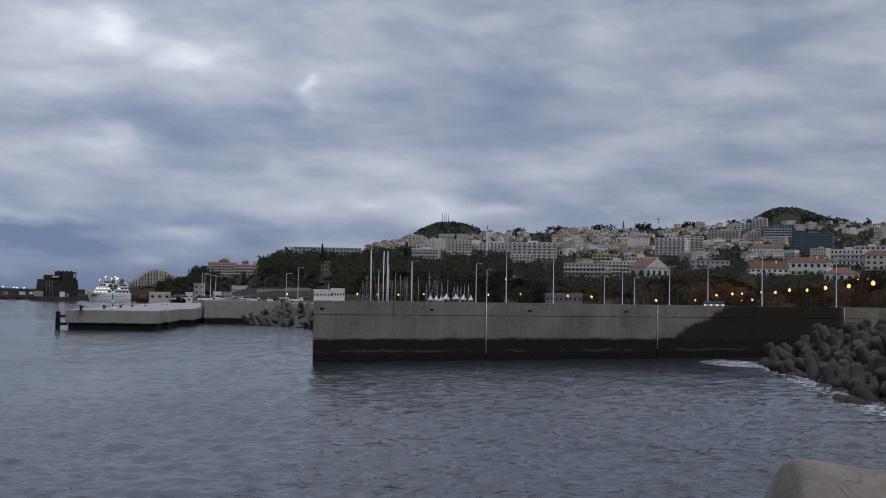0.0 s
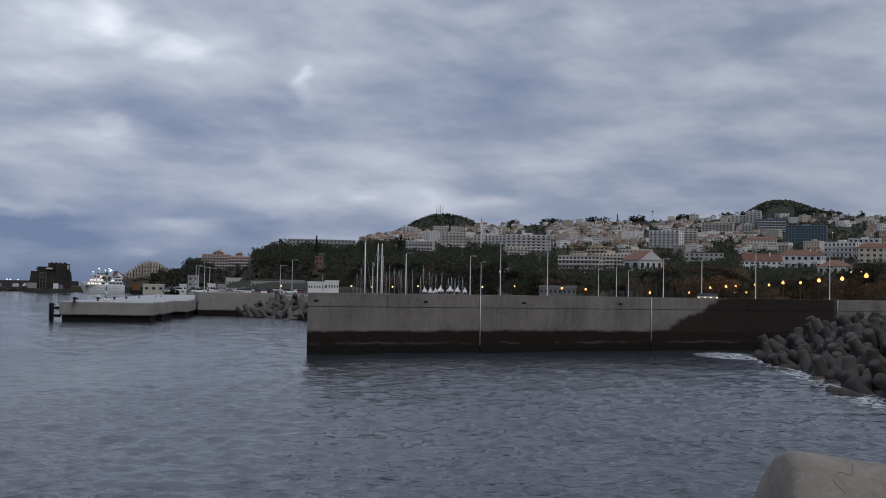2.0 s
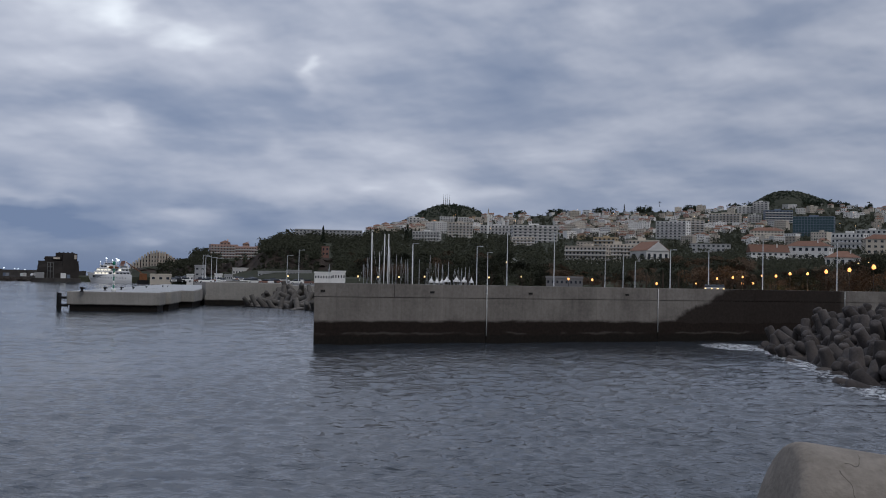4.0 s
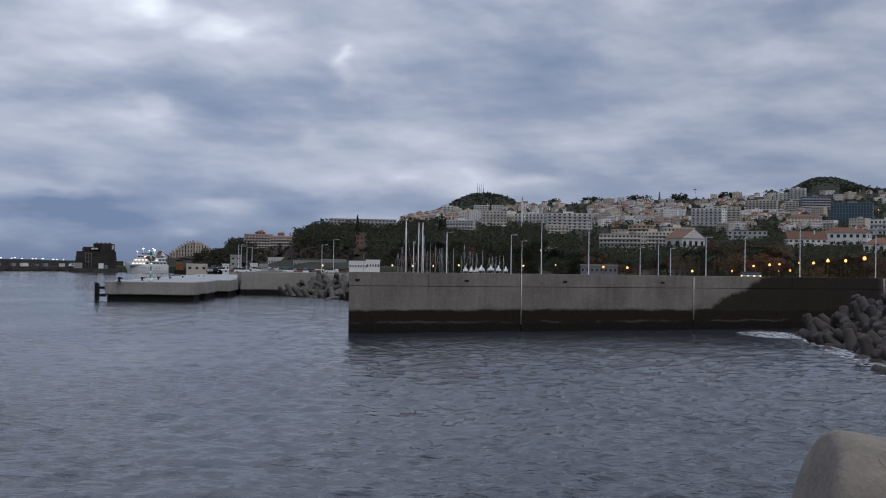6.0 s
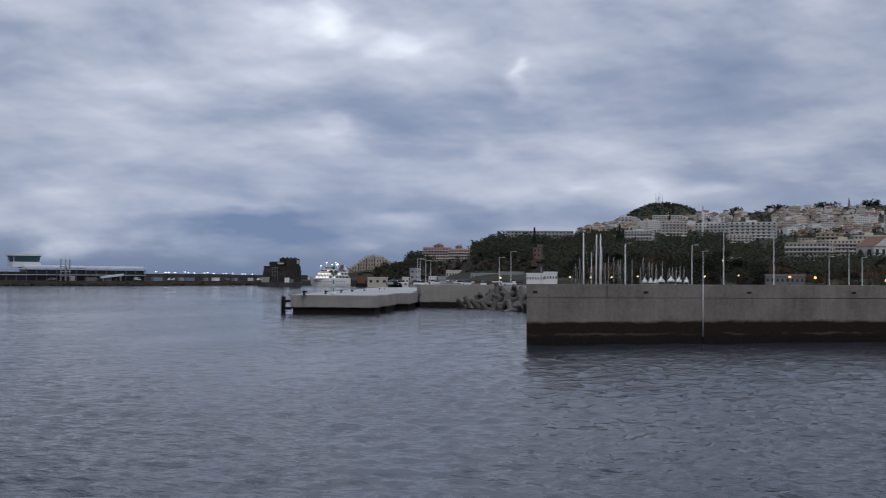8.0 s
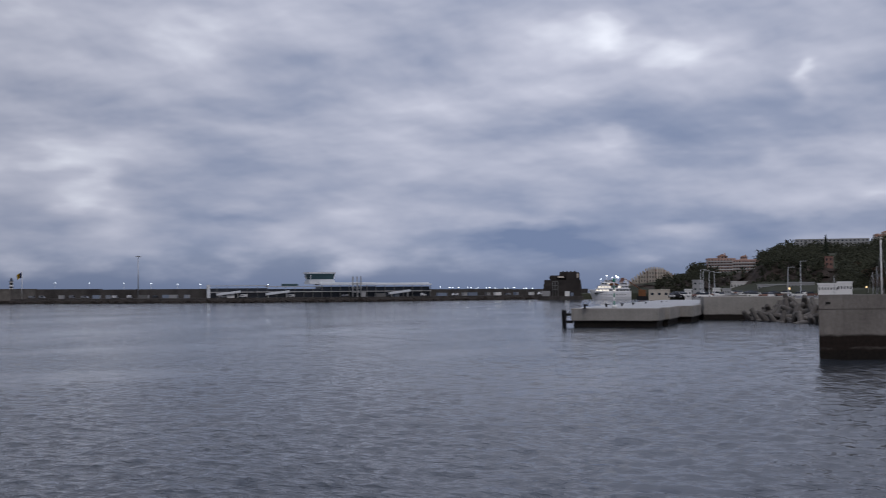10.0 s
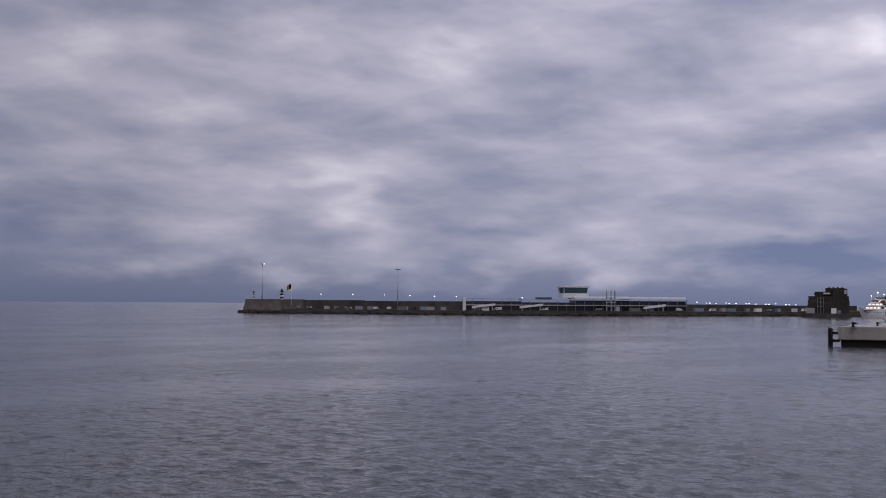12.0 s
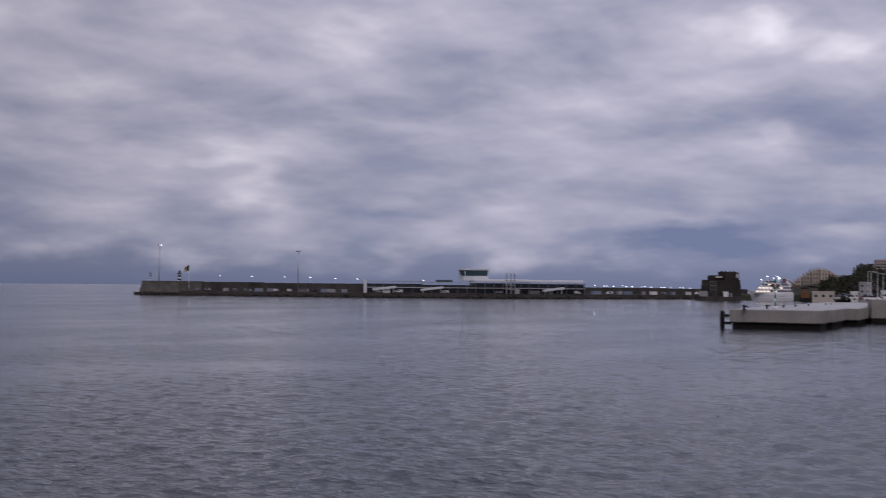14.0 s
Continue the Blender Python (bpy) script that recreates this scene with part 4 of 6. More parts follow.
def block(name, m, w, dp, h, floors, bays, mat, label, category="building", roof="flat", group="", balconies=False, win=0.42, side=2, tall=0.44, wmat=None, foot=9.0):
    """A building: front along local x, facing local -y, foot at z = 0."""
    t = empty(name, m, label, category, group)
    part("wall", box(bmesh.new(), -w / 2, w / 2, 0, dp, -foot, h), mat, t)
    fh, bw = h / floors, w / bays
    wmat = wmat or M_GLASS
    for f in range(floors):
        zc = (f + 0.55) * fh
        me = pane_mesh(bw * win, fh * tall, wmat)
        for b in range(bays):
            o = new("window", me)
            o.parent = t
            o.matrix_basis = Matrix.Translation((-w / 2 + (b + 0.5) * bw, 0, zc))
        if side:
            me2 = pane_mesh(dp / side * 0.4, fh * tall, wmat)
            for sgn in (-1, 1):
                for b in range(side):
                    o = new("window", me2)
                    o.parent = t
                    o.matrix_basis = pose(sgn * w / 2, (b + 0.5) * dp / side, zc, 0, 0, 90)
        if balconies:
            bm = box(bmesh.new(), -w / 2, w / 2, -1.1, 0.0, f * fh - 0.1, f * fh + 0.12)
            box(bm, -w / 2, w / 2, -1.1, -0.98, f * fh + 0.12, f * fh + 0.30 * fh)
            part("balcony", bm, P_SLAB, t)
    if roof == "flat":
        bm = box(bmesh.new(), -w / 2 - 0.15, w / 2 + 0.15, -0.15, dp + 0.15, h, h + 0.5)
        part("roof", bm, mat, t)
        if h > 10:
            part("stair_head", box(bmesh.new(), -w * 0.12, w * 0.1, dp * 0.4, dp * 0.75, h + 0.5, h + 2.4), mat, t)
    else:
        rh = min(w, dp) * (0.26 if roof == "hip" else 0.36)
        bm = bmesh.new()
        o = 0.5
        c = [bm.verts.new(v) for v in ((-w / 2 - o, -o, h), (w / 2 + o, -o, h), (w / 2 + o, dp + o, h), (-w / 2 - o, dp + o, h))]
        if roof == "gable_front":
            r = [bm.verts.new((0, -o, h + rh)), bm.verts.new((0, dp + o, h + rh))]
            bm.faces.new((c[0], c[1], r[0])), bm.faces.new((c[1], c[2], r[1], r[0])), bm.faces.new((c[2], c[3], r[1])), bm.faces.new((c[3], c[0], r[0], r[1]))
            gb = bmesh.new()
            q = [gb.verts.new(v) for v in ((-w / 2, -o - 0.1, h - 0.2), (w / 2, -o - 0.1, h - 0.2), (0, -o - 0.1, h + rh - 0.2), (-w / 2, 0.1, h - 0.2), (w / 2, 0.1, h - 0.2), (0, 0.1, h + rh - 0.2))]
            for f in ((0, 1, 2), (5, 4, 3), (0, 3, 4, 1), (1, 4, 5, 2), (2, 5, 3, 0)):
                gb.faces.new([q[k] for k in f])
            part("gable", gb, mat, t)
        else:
            ins = min(w, dp) * 0.5 if roof == "hip" else 0.0
            if w >= dp:
                r = [bm.verts.new((-w / 2 + ins * 0.98 - (0 if ins else o), dp / 2, h + rh)), bm.verts.new((w / 2 - ins * 0.98 + (0 if ins else o), dp / 2, h + rh))]
                bm.faces.new((c[0], c[1], r[1], r[0])), bm.faces.new((c[1], c[2], r[1])), bm.faces.new((c[2], c[3], r[0], r[1])), bm.faces.new((c[3], c[0], r[0]))
            else:
                r = [bm.verts.new((0, ins * 0.98, h + rh)), bm.verts.new((0, dp - ins * 0.98, h + rh))]
                bm.faces.new((c[0], c[1], r[0])), bm.faces.new((c[1], c[2], r[1], r[0])), bm.faces.new((c[2], c[3], r[1])), bm.faces.new((c[3], c[0], r[0], r[1]))
        bm.faces.new(list(reversed(c)))
        top = part("roof", bm, M_TILE, t, "orange clay tiled roof")
        part("chimney", box(bmesh.new(), w * 0.2, w * 0.2 + 0.8, dp * 0.3, dp * 0.3 + 0.8, h, h + rh + 0.6), mat, top)
    return t


def on_land(az, daz, eb, et, turn=0.0, d=None):
    """Foot pose, width and height of a building by the angles under which it stands on the hillside."""
    if d is None:
        p, d = spot(az, eb)
    zb = 7 + d * math.tan(radians(eb))
    p = polar(az, d, zb)
    return Matrix.Translation(p) @ pose(0, 0, 0, 0, 0, -az + turn), d * radians(daz), d * math.tan(radians(et)) - d * math.tan(radians(eb))


TOWN = (
    ("hotel", -9.87, 3.36, 1.95, 2.23, 2, 18, P_GREY, "flat", 4, "long low grey hotel on the wooded ridge"),
    ("hotel", -15.01, 1.32, 0.69, 1.36, 5, 9, P_PINK, "flat", 6, "pink hotel wing above the harbour cliff"),
    ("hotel", -13.89, 1.19, 0.69, 1.28, 4, 9, P_PINK, "flat", -8, "pink hotel with rows of windows on the cliff"),
    ("hotel", -14.98, 0.49, 1.25, 1.48, 2, 3, P_PINK, "hip", 0, "pink upper pavilion of the cliff hotel"),
    ("hotel", -13.96, 0.33, 1.22, 1.44, 2, 3, P_PINK, "hip", 0, "small pink roof pavilion of the hotel"),
    ("apartment_house", 3.03, 2.10, 0.77, 1.65, 4, 11, P_BEIGE, "flat", -14, "beige stepped apartment house with many windows"),
    ("apartment_house", 3.27, 1.40, 1.60, 1.88, 2, 8, P_BEIGE, "flat", -14, "beige upper storeys of a stepped apartment house"),
    ("apartment_house", 3.97, 1.12, 1.58, 2.11, 3, 5, P_OCHRE, "flat", -14, "ochre apartment tower among beige ones"),
    ("apartment_house", 4.75, 1.78, 0.88, 1.78, 5, 10, P_CREAM, "flat", 10, "cream apartment house with dark square windows"),
    ("apartment_house", 5.92, 1.55, 0.98, 1.99, 5, 8, P_CREAM, "flat", 10, "cream apartment house with a stepped top"),
    ("apartment_house", 7.22, 1.56, 2.01, 2.96, 7, 7, P_WHITE, "flat", -20, "tall white apartment tower"),
    ("apartment_house", 8.19, 1.36, 2.21, 3.05, 7, 6, P_CREAM, "flat", 16, "cream apartment tower with stacked balconies"),
    ("apartment_house", 9.78, 1.51, 2.80, 3.36, 5, 9, P_CREAM, "flat", -10, "cream apartment block on the hillside"),
    ("apartment_house", 10.80, 0.75, 3.36, 3.72, 4, 4, P_WHITE, "flat", 8, "white apartment block below the wooded hill"),
    ("apartment_house", 11.48, 0.72, 3.39, 3.94, 6, 4, P_WHITE, "flat", -8, "tall white apartment block below the wooded hill"),
    ("apartment_house", 11.24, 0.61, 2.92, 3.31, 4, 4, P_WHITE, "flat", 5, "small white apartment block"),
    ("office_building", 12.36, 1.31, 2.92, 3.53, 5, 8, P_BLUE, "flat", 12, "blue grey modern office building"),
    ("apartment_house", 11.82, 1.58, 2.13, 2.54, 3, 10, P_CREAM, "hip", 6, "cream row of flats with tiled roof"),
)
TOWN_2 = (
    ("villa", 13.65, 2.07, 1.13, 1.81, 2, 7, P_WHITE, "hip", -12, "large white villa with orange hipped roof"),
    ("villa", 11.97, 1.82, 1.06, 1.50, 2, 7, P_WHITE, "gable", 12, "white row of houses with orange tiled roof"),
    ("church", 6.60, 1.29, 0.85, 1.50, 1, 4, P_WHITE, "gable_front", 30, "white gabled hall with orange tiled roof"),
    ("house", 15.29, 1.62, 0.83, 1.29, 1, 5, P_WHITE, "hip", 0, "low white house with wide orange roof"),
    ("apartment_house", 15.49, 1.52, 1.69, 2.44, 3, 8, P_WHITE, "flat", -16, "white modern terraced building with dark glazing"),
    ("apartment_house", 16.55, 1.40, 2.18, 2.60, 2, 6, P_WHITE, "flat", -10, "white upper terraces of a modern building"),
    ("apartment_house", 17.17, 1.73, 1.44, 2.18, 3, 6, P_CREAM, "hip", 14, "cream house with tiled roof beside palms"),
    ("apartment_house", 0.52, 2.27, 1.76, 2.67, 6, 9, P_WHITE, "flat", 8, "white terraced apartment house with long balconies"),
    ("apartment_house", -1.44, 1.65, 2.18, 2.64, 3, 9, P_WHITE, "flat", -6, "long white apartment row with dark windows"),
    ("apartment_house", -0.07, 1.14, 1.66, 2.06, 3, 6, P_CREAM, "flat", 10, "cream flats beside the terraced house"),
    ("apartment_house", -3.24, 1.25, 2.01, 2.75, 5, 7, P_CREAM, "flat", 6, "cream apartment house among dark trees"),
    ("apartment_house", -5.00, 1.37, 1.78, 2.27, 3, 9, P_WHITE, "flat", -10, "white low block with rows of windows"),
    ("apartment_house", -3.56, 1.45, 2.72, 3.02, 3, 11, P_WHITE, "flat", 4, "white row of flats below the antenna hill"),
    ("apartment_house", -5.58, 0.57, 2.57, 2.97, 3, 3, P_WHITE, "flat", 10, "small white block on the slope of the hill"),
    ("house", -0.56, 0.80, 0.63, 0.94, 2, 4, P_WHITE, "flat", -15, "small white house among park trees"),
    ("apartment_house", 9.17, 1.89, 1.47, 1.86, 2, 8, P_GREY, "flat", 8, "low grey white building with flat roofs"),
)
for rows in (TOWN, TOWN_2):
    for name, az, daz, eb, et, fl, bays, mat, roof, turn, label in rows:
        m, w, h = on_land(az, daz, eb, et, turn)
        block(name, m, w, min(w, 16) if name != "church" else w * 1.3, h, fl, bays, mat, label, {"hotel": "hotel", "villa": "villa", "church": "hall", "office_building": "office building", "house": "house"}.get(name, "apartment house"),
              roof, balconies=(fl >= 3 and roof == "flat"), win=0.46)
m, w, h = on_land(13.94, 1.88, 2.22, 3.22, -6)
block("office_building", m, w, 18, h, 8, 14, P_BLUE, "dark teal glass office building with flat roof", "office building", win=0.86, tall=0.86, wmat=M_TEAL)


def build_fin_hotel():
    p, d = spot(-18.4, 0.2)
    t = empty("hotel", Matrix.Translation(polar(-18.4, d, 0)) @ pose(0, 0, 0, 0, 0, 18.4), "curved beige hotel of stepped concrete fins", "hotel")
    n = 17
    for i in range(n):
        u = i / (n - 1)
        x = (u - 0.5) * d * radians(2.2)
        el = float(np.interp(u, (0, 0.4, 0.55, 0.75, 1.0), (0.35, 0.95, 1.02, 0.95, 0.62)))
        top = 7 + d * math.tan(radians(el))
        y = 14 * (2 * u - 1) ** 2
        part("fin", box(bmesh.new(), x - 0.55, x + 0.55, y - 1.2, y + 9, 2, top), P_BEIGE, t)
        part("bay", box(bmesh.new(), x + 0.56, x + d * radians(2.2) / (n - 1) - 0.56, y + 0.6, y + 8, 2, top - 1.2), P_BRICK if i % 3 == 0 else P_BEIGE, t)
        for k in range(4):
            z = 8 + k * 2.4
            if z < top - 2:
                part("window", box(bmesh.new(), x + 0.6, x + d * radians(2.2) / (n - 1) - 0.6, y + 0.45, y + 0.7, z, z + 1.3), M_GLASS, t)


build_fin_hotel()


def build_small_towers():
    m, w, h = on_land(-10.03, 0.37, 0.90, 1.38, 0)
    t = block("bell_tower", m, w, w, h, 2, 2, P_BRICK, "small red tower with arched openings among trees", "tower", side=2)
    d = 1500.0
    az, el0, el1 = -1.86, 2.7, 3.52
    z0, z1 = 7 + d * math.tan(radians(el0)), 7 + d * math.tan(radians(el1))
    t = empty("church_tower", Matrix.Translation(polar(az, d, z0)), "slender white church tower with floodlight painted as a whiter shaft", "tower")
    # no lamp here: the floodlit lower part is given by the whiter paint
    part("shaft", box(bmesh.new(), -1.2, 1.2, -1.2, 1.2, -20, (z1 - z0) * 0.62), M_WHITE, t)
    part("belfry", box(bmesh.new(), -0.9, 0.9, -0.9, 0.9, (z1 - z0) * 0.62, (z1 - z0) * 0.8), P_CREAM, t)
    part("spire", lathe(bmesh.new(), [(0.95, (z1 - z0) * 0.8), (0.1, z1 - z0)], 6), P_GREY, t)
    for az in (-4.14, -4.03, -3.95, -3.83):
        d = 2600.0
        z0 = 7 + d * math.tan(radians(3.5))
        t = empty("antenna_mast", Matrix.Translation(polar(az, d, z0)), "thin lattice antenna mast on the wooded hill", "antenna mast", "antenna masts")
        part("mast", lathe(bmesh.new(), [(0.7, 0), (0.5, 20), (0.25, 30)], 6), M_STEEL, t)
        part("dish", lathe(bmesh.new(), [(1.3, 17), (1.3, 18.5)], 8), M_WHITE, t)


build_small_towers()


def build_houses():
    """Ordinary houses over the slope: a few kinds, repeated."""
    rng = random.Random(21)
    kinds = []
    for i, (w, dp, h, fl, by, mat, roof, lab) in enumerate((
            (11, 9, 6.0, 2, 3, P_WHITE, "hip", "white two-storey house with orange tiled roof"), (14, 10, 6.5, 2, 4, P_CREAM, "hip", "cream house with orange hipped roof"),
            (9, 9, 7.0, 2, 2, P_WHITE, "gable", "narrow white house with tiled gable roof"), (16, 11, 9.5, 3, 5, P_WHITE, "flat", "white block of flats with flat roof"),
            (20, 12, 12.5, 4, 6, P_CREAM, "flat", "cream block of flats with flat roof"), (12, 10, 8.5, 3, 3, P_BEIGE, "flat", "beige flat-roofed house of three storeys"),
            (24, 12, 15.5, 5, 7, P_WHITE, "flat", "tall white block of hillside flats"), (13, 9, 5.5, 2, 3, P_OCHRE, "hip", "ochre house with orange roof"),
            (10, 10, 6.5, 2, 3, P_PINK, "hip", "pink house with tiled roof"))):
        kinds.append(block("house", pose(0, 0, -500 - 40 * i), w, dp, h, fl, by, mat, lab, "house", roof, "houses on the hillside", side=0, win=0.36, tall=0.42))
    taken = []
    count = 0
    for _ in range(6000):
        az = rng.uniform(-8.5, 17.6)
        er = lerp_table(RIDGE, az)
        lo = float(np.interp(az, (-8.5, -6, -4, 0, 4, 8, 12, 18), (2.0, 2.2, 2.1, 2.0, 2.0, 1.75, 1.85, 1.4)))
        el = rng.uniform(lo, er + 0.02)
        # bands of trees stay free
        if az > 10.5 and el > 2.75 and rng.random() < 0.78:
            continue
        if noise.noise(Vector((az * 0.55, el * 1.6, 4.0))) > 0.22:
            continue
        p, d = spot(az, el)
        if any(abs(az - a) < 0.33 and abs(el - e) < 0.085 for a, e in taken):
            continue
        if any(abs(az - r[1]) < r[2] / 2 + 0.15 and r[3] - 0.22 < el < r[4] + 0.02 for r in TOWN + TOWN_2):
            continue
        if abs(az - 13.9) < 1.2 and 2.0 < el < 3.3:
            continue
        taken.append((az, el))
        k = rng.choices(range(9), (5, 4, 4, 4, 3, 4, 1.5, 1.5, 1))[0]
        copy_thing(kinds[k], Matrix.Translation((p.x, p.y, p.z + 1.0)) @ pose(0, 0, 0, 0, 0, -az + rng.choice((-28, -12, 0, 15, 30)) + rng.uniform(-8, 8)) @ Matrix.Scale(rng.uniform(0.55, 0.92), 4))
        count += 1
        if count >= 290:
            break
    for k in kinds:
        for o in (*k.children_recursive, k):
            bpy.data.objects.remove(o)
    # the closest-packed small houses between them
    vs, fs, mi = [], [], []
    for _ in range(1000):
        az = rng.uniform(-7.0, 17.8)
        er = lerp_table(RIDGE, az)
        lo = float(np.interp(az, (-8.5, -6, -4, 0, 4, 8, 12, 18), (2.2, 2.3, 2.2, 2.1, 2.1, 1.9, 2.0, 1.6)))
        el = rng.uniform(lo, er + 0.02)
        if noise.noise(Vector((az * 0.55, el * 1.6, 4.0))) > 0.25 or any(abs(az - a) < 0.2 and abs(el - e) < 0.05 for a, e in taken):
            continue
        if any(abs(az - r[1]) < r[2] / 2 + 0.1 and r[3] - 0.1 < el < r[4] + 0.02 for r in TOWN + TOWN_2) or (abs(az - 13.9) < 1.2 and 2.0 < el < 3.3):
            continue
        if az > 10.5 and el > 2.75 and rng.random() < 0.8:
            continue
        p, d = spot(az, el)
        m = Matrix.Translation(p) @ pose(0, 0, 0, 0, 0, -az + rng.uniform(-35, 35))
        w, dp, h = rng.uniform(6, 12), rng.uniform(6, 10), rng.uniform(4, 8)
        n = len(vs)
        rh = dp * 0.28 if rng.random() < 0.55 else 0.0
        pts = [(-w / 2, 0, -6), (w / 2, 0, -6), (w / 2, dp, -6), (-w / 2, dp, -6), (-w / 2, 0, h), (w / 2, 0, h), (w / 2, dp, h), (-w / 2, dp, h), (-w / 2 + dp * 0.35, dp / 2, h + rh), (w / 2 - dp * 0.35, dp / 2, h + rh)]
        vs += [tuple(m @ Vector(q)) for q in pts]
        wall = rng.choice((0, 0, 1))
        for f, i in (((0, 1, 5, 4), wall), ((1, 2, 6, 5), wall), ((2, 3, 7, 6), wall), ((3, 0, 4, 7), wall)):
            fs.append(tuple(n + k for k in f)), mi.append(i)
        for f in ((4, 5, 9, 8), (5, 6, 9), (6, 7, 8, 9), (7, 4, 8)):
            fs.append(tuple(n + k for k in f)), mi.append(2 if rh else 4)
        for r in range(2 if h > 5 else 1):
            for c in range(3):
                if rng.random() < 0.8:
                    x, z = -w / 2 + w * (c + 0.5) / 3, 1.6 + r * 3.0
                    n = len(vs)
                    vs += [tuple(m @ Vector(q)) for q in ((x - 0.6, -0.06, z - 0.7), (x + 0.6, -0.06, z - 0.7), (x + 0.6, -0.06, z + 0.7), (x - 0.6, -0.06, z + 0.7))]
                    fs.append((n, n + 1, n + 2, n + 3)), mi.append(3)
    me = bpy.data.meshes.new("far_houses")
    me.from_pydata(vs, [], fs)
    for mt in (P_WHITE, P_CREAM, M_TILE, M_GLASS, M_FLAT):
        me.materials.append(mt)
    me.polygons.foreach_set("material_index", mi)
    tagged(new("far_houses", me), "dense white houses with orange roofs on the far slope", "houses", kind="stuff")
    for i in range(26):
        az, el = rng.uniform(-6, 17.4), rng.uniform(2.0, 3.3)
        p, d = spot(az, el)
        t = empty("street_lamp", Matrix.Translation((p.x, p.y, p.z)), "lit street lamp among hillside houses", "street lamp", "street lamps of the town")
        part("pole", lathe(bmesh.new(), [(0.12, -6), (0.1, 9.5)], 6), M_STEEL, t)
        part("lamp_head", lathe(bmesh.new(), [(0.2, 9.3), (0.5, 9.5), (0.5, 9.9), (0.2, 10.1)], 8), M_WARM if i % 3 else M_SODIUM, t)


build_houses()


# ======== trees ========
M_BARK = material("bark", (0.085, 0.065, 0.050), (0.045, 0.035, 0.028), rough=0.95, scale=2.0)


def leaf_material(name, a, b):
    m = bpy.data.materials.new(name)
    m.use_nodes = True
    g = Graph(m.node_tree)
    bs = m.node_tree.nodes["Principled BSDF"]
    isl = g.node("ShaderNodeNewGeometry").outputs["Random Per Island"]
    info = g.node("ShaderNodeObjectInfo").outputs["Random"]
    f = g.math("ADD", g.math("MULTIPLY", isl, 0.6), g.math("MULTIPLY", info, 0.4))
    g.put(bs.inputs["Base Color"], g.ramp(f, [(0.1, a), (0.9, b)]))
    bs.inputs["Roughness"].default_value = 0.8
    bs.inputs["Specular IOR Level"].default_value = 0.08
    return m


L_GREEN = leaf_material("green_leaves", (0.018, 0.021, 0.014), (0.048, 0.050, 0.032))
# russet foliage, its brown raised to carry the orange lamplight on the trees
L_BROWN = leaf_material("russet_lamplit_leaves", (0.046, 0.032, 0.022), (0.110, 0.074, 0.048))
L_DARK = leaf_material("conifer_needles", (0.014, 0.021, 0.014), (0.036, 0.045, 0.029))


def leaves(bm, centre, radii, n, size, rng):
    for _ in range(n):
        while True:
            u = Vector((rng.uniform(-1, 1), rng.uniform(-1, 1), rng.uniform(-1, 1)))
            if 0.25 < u.length < 1:
                break
        c = centre + Vector((u.x * radii[0], u.y * radii[1], u.z * radii[2]))
        a = Vector((rng.gauss(0, 1), rng.gauss(0, 1), rng.gauss(0, 1))).normalized()
        b = a.orthogonal().normalized()
        s = size * rng.uniform(0.6, 1.3)
        a, b = a * s, b * s * 0.6
        v = [bm.verts.new(c + k) for k in (-a, b, a, -b)]
        bm.faces.new(v)


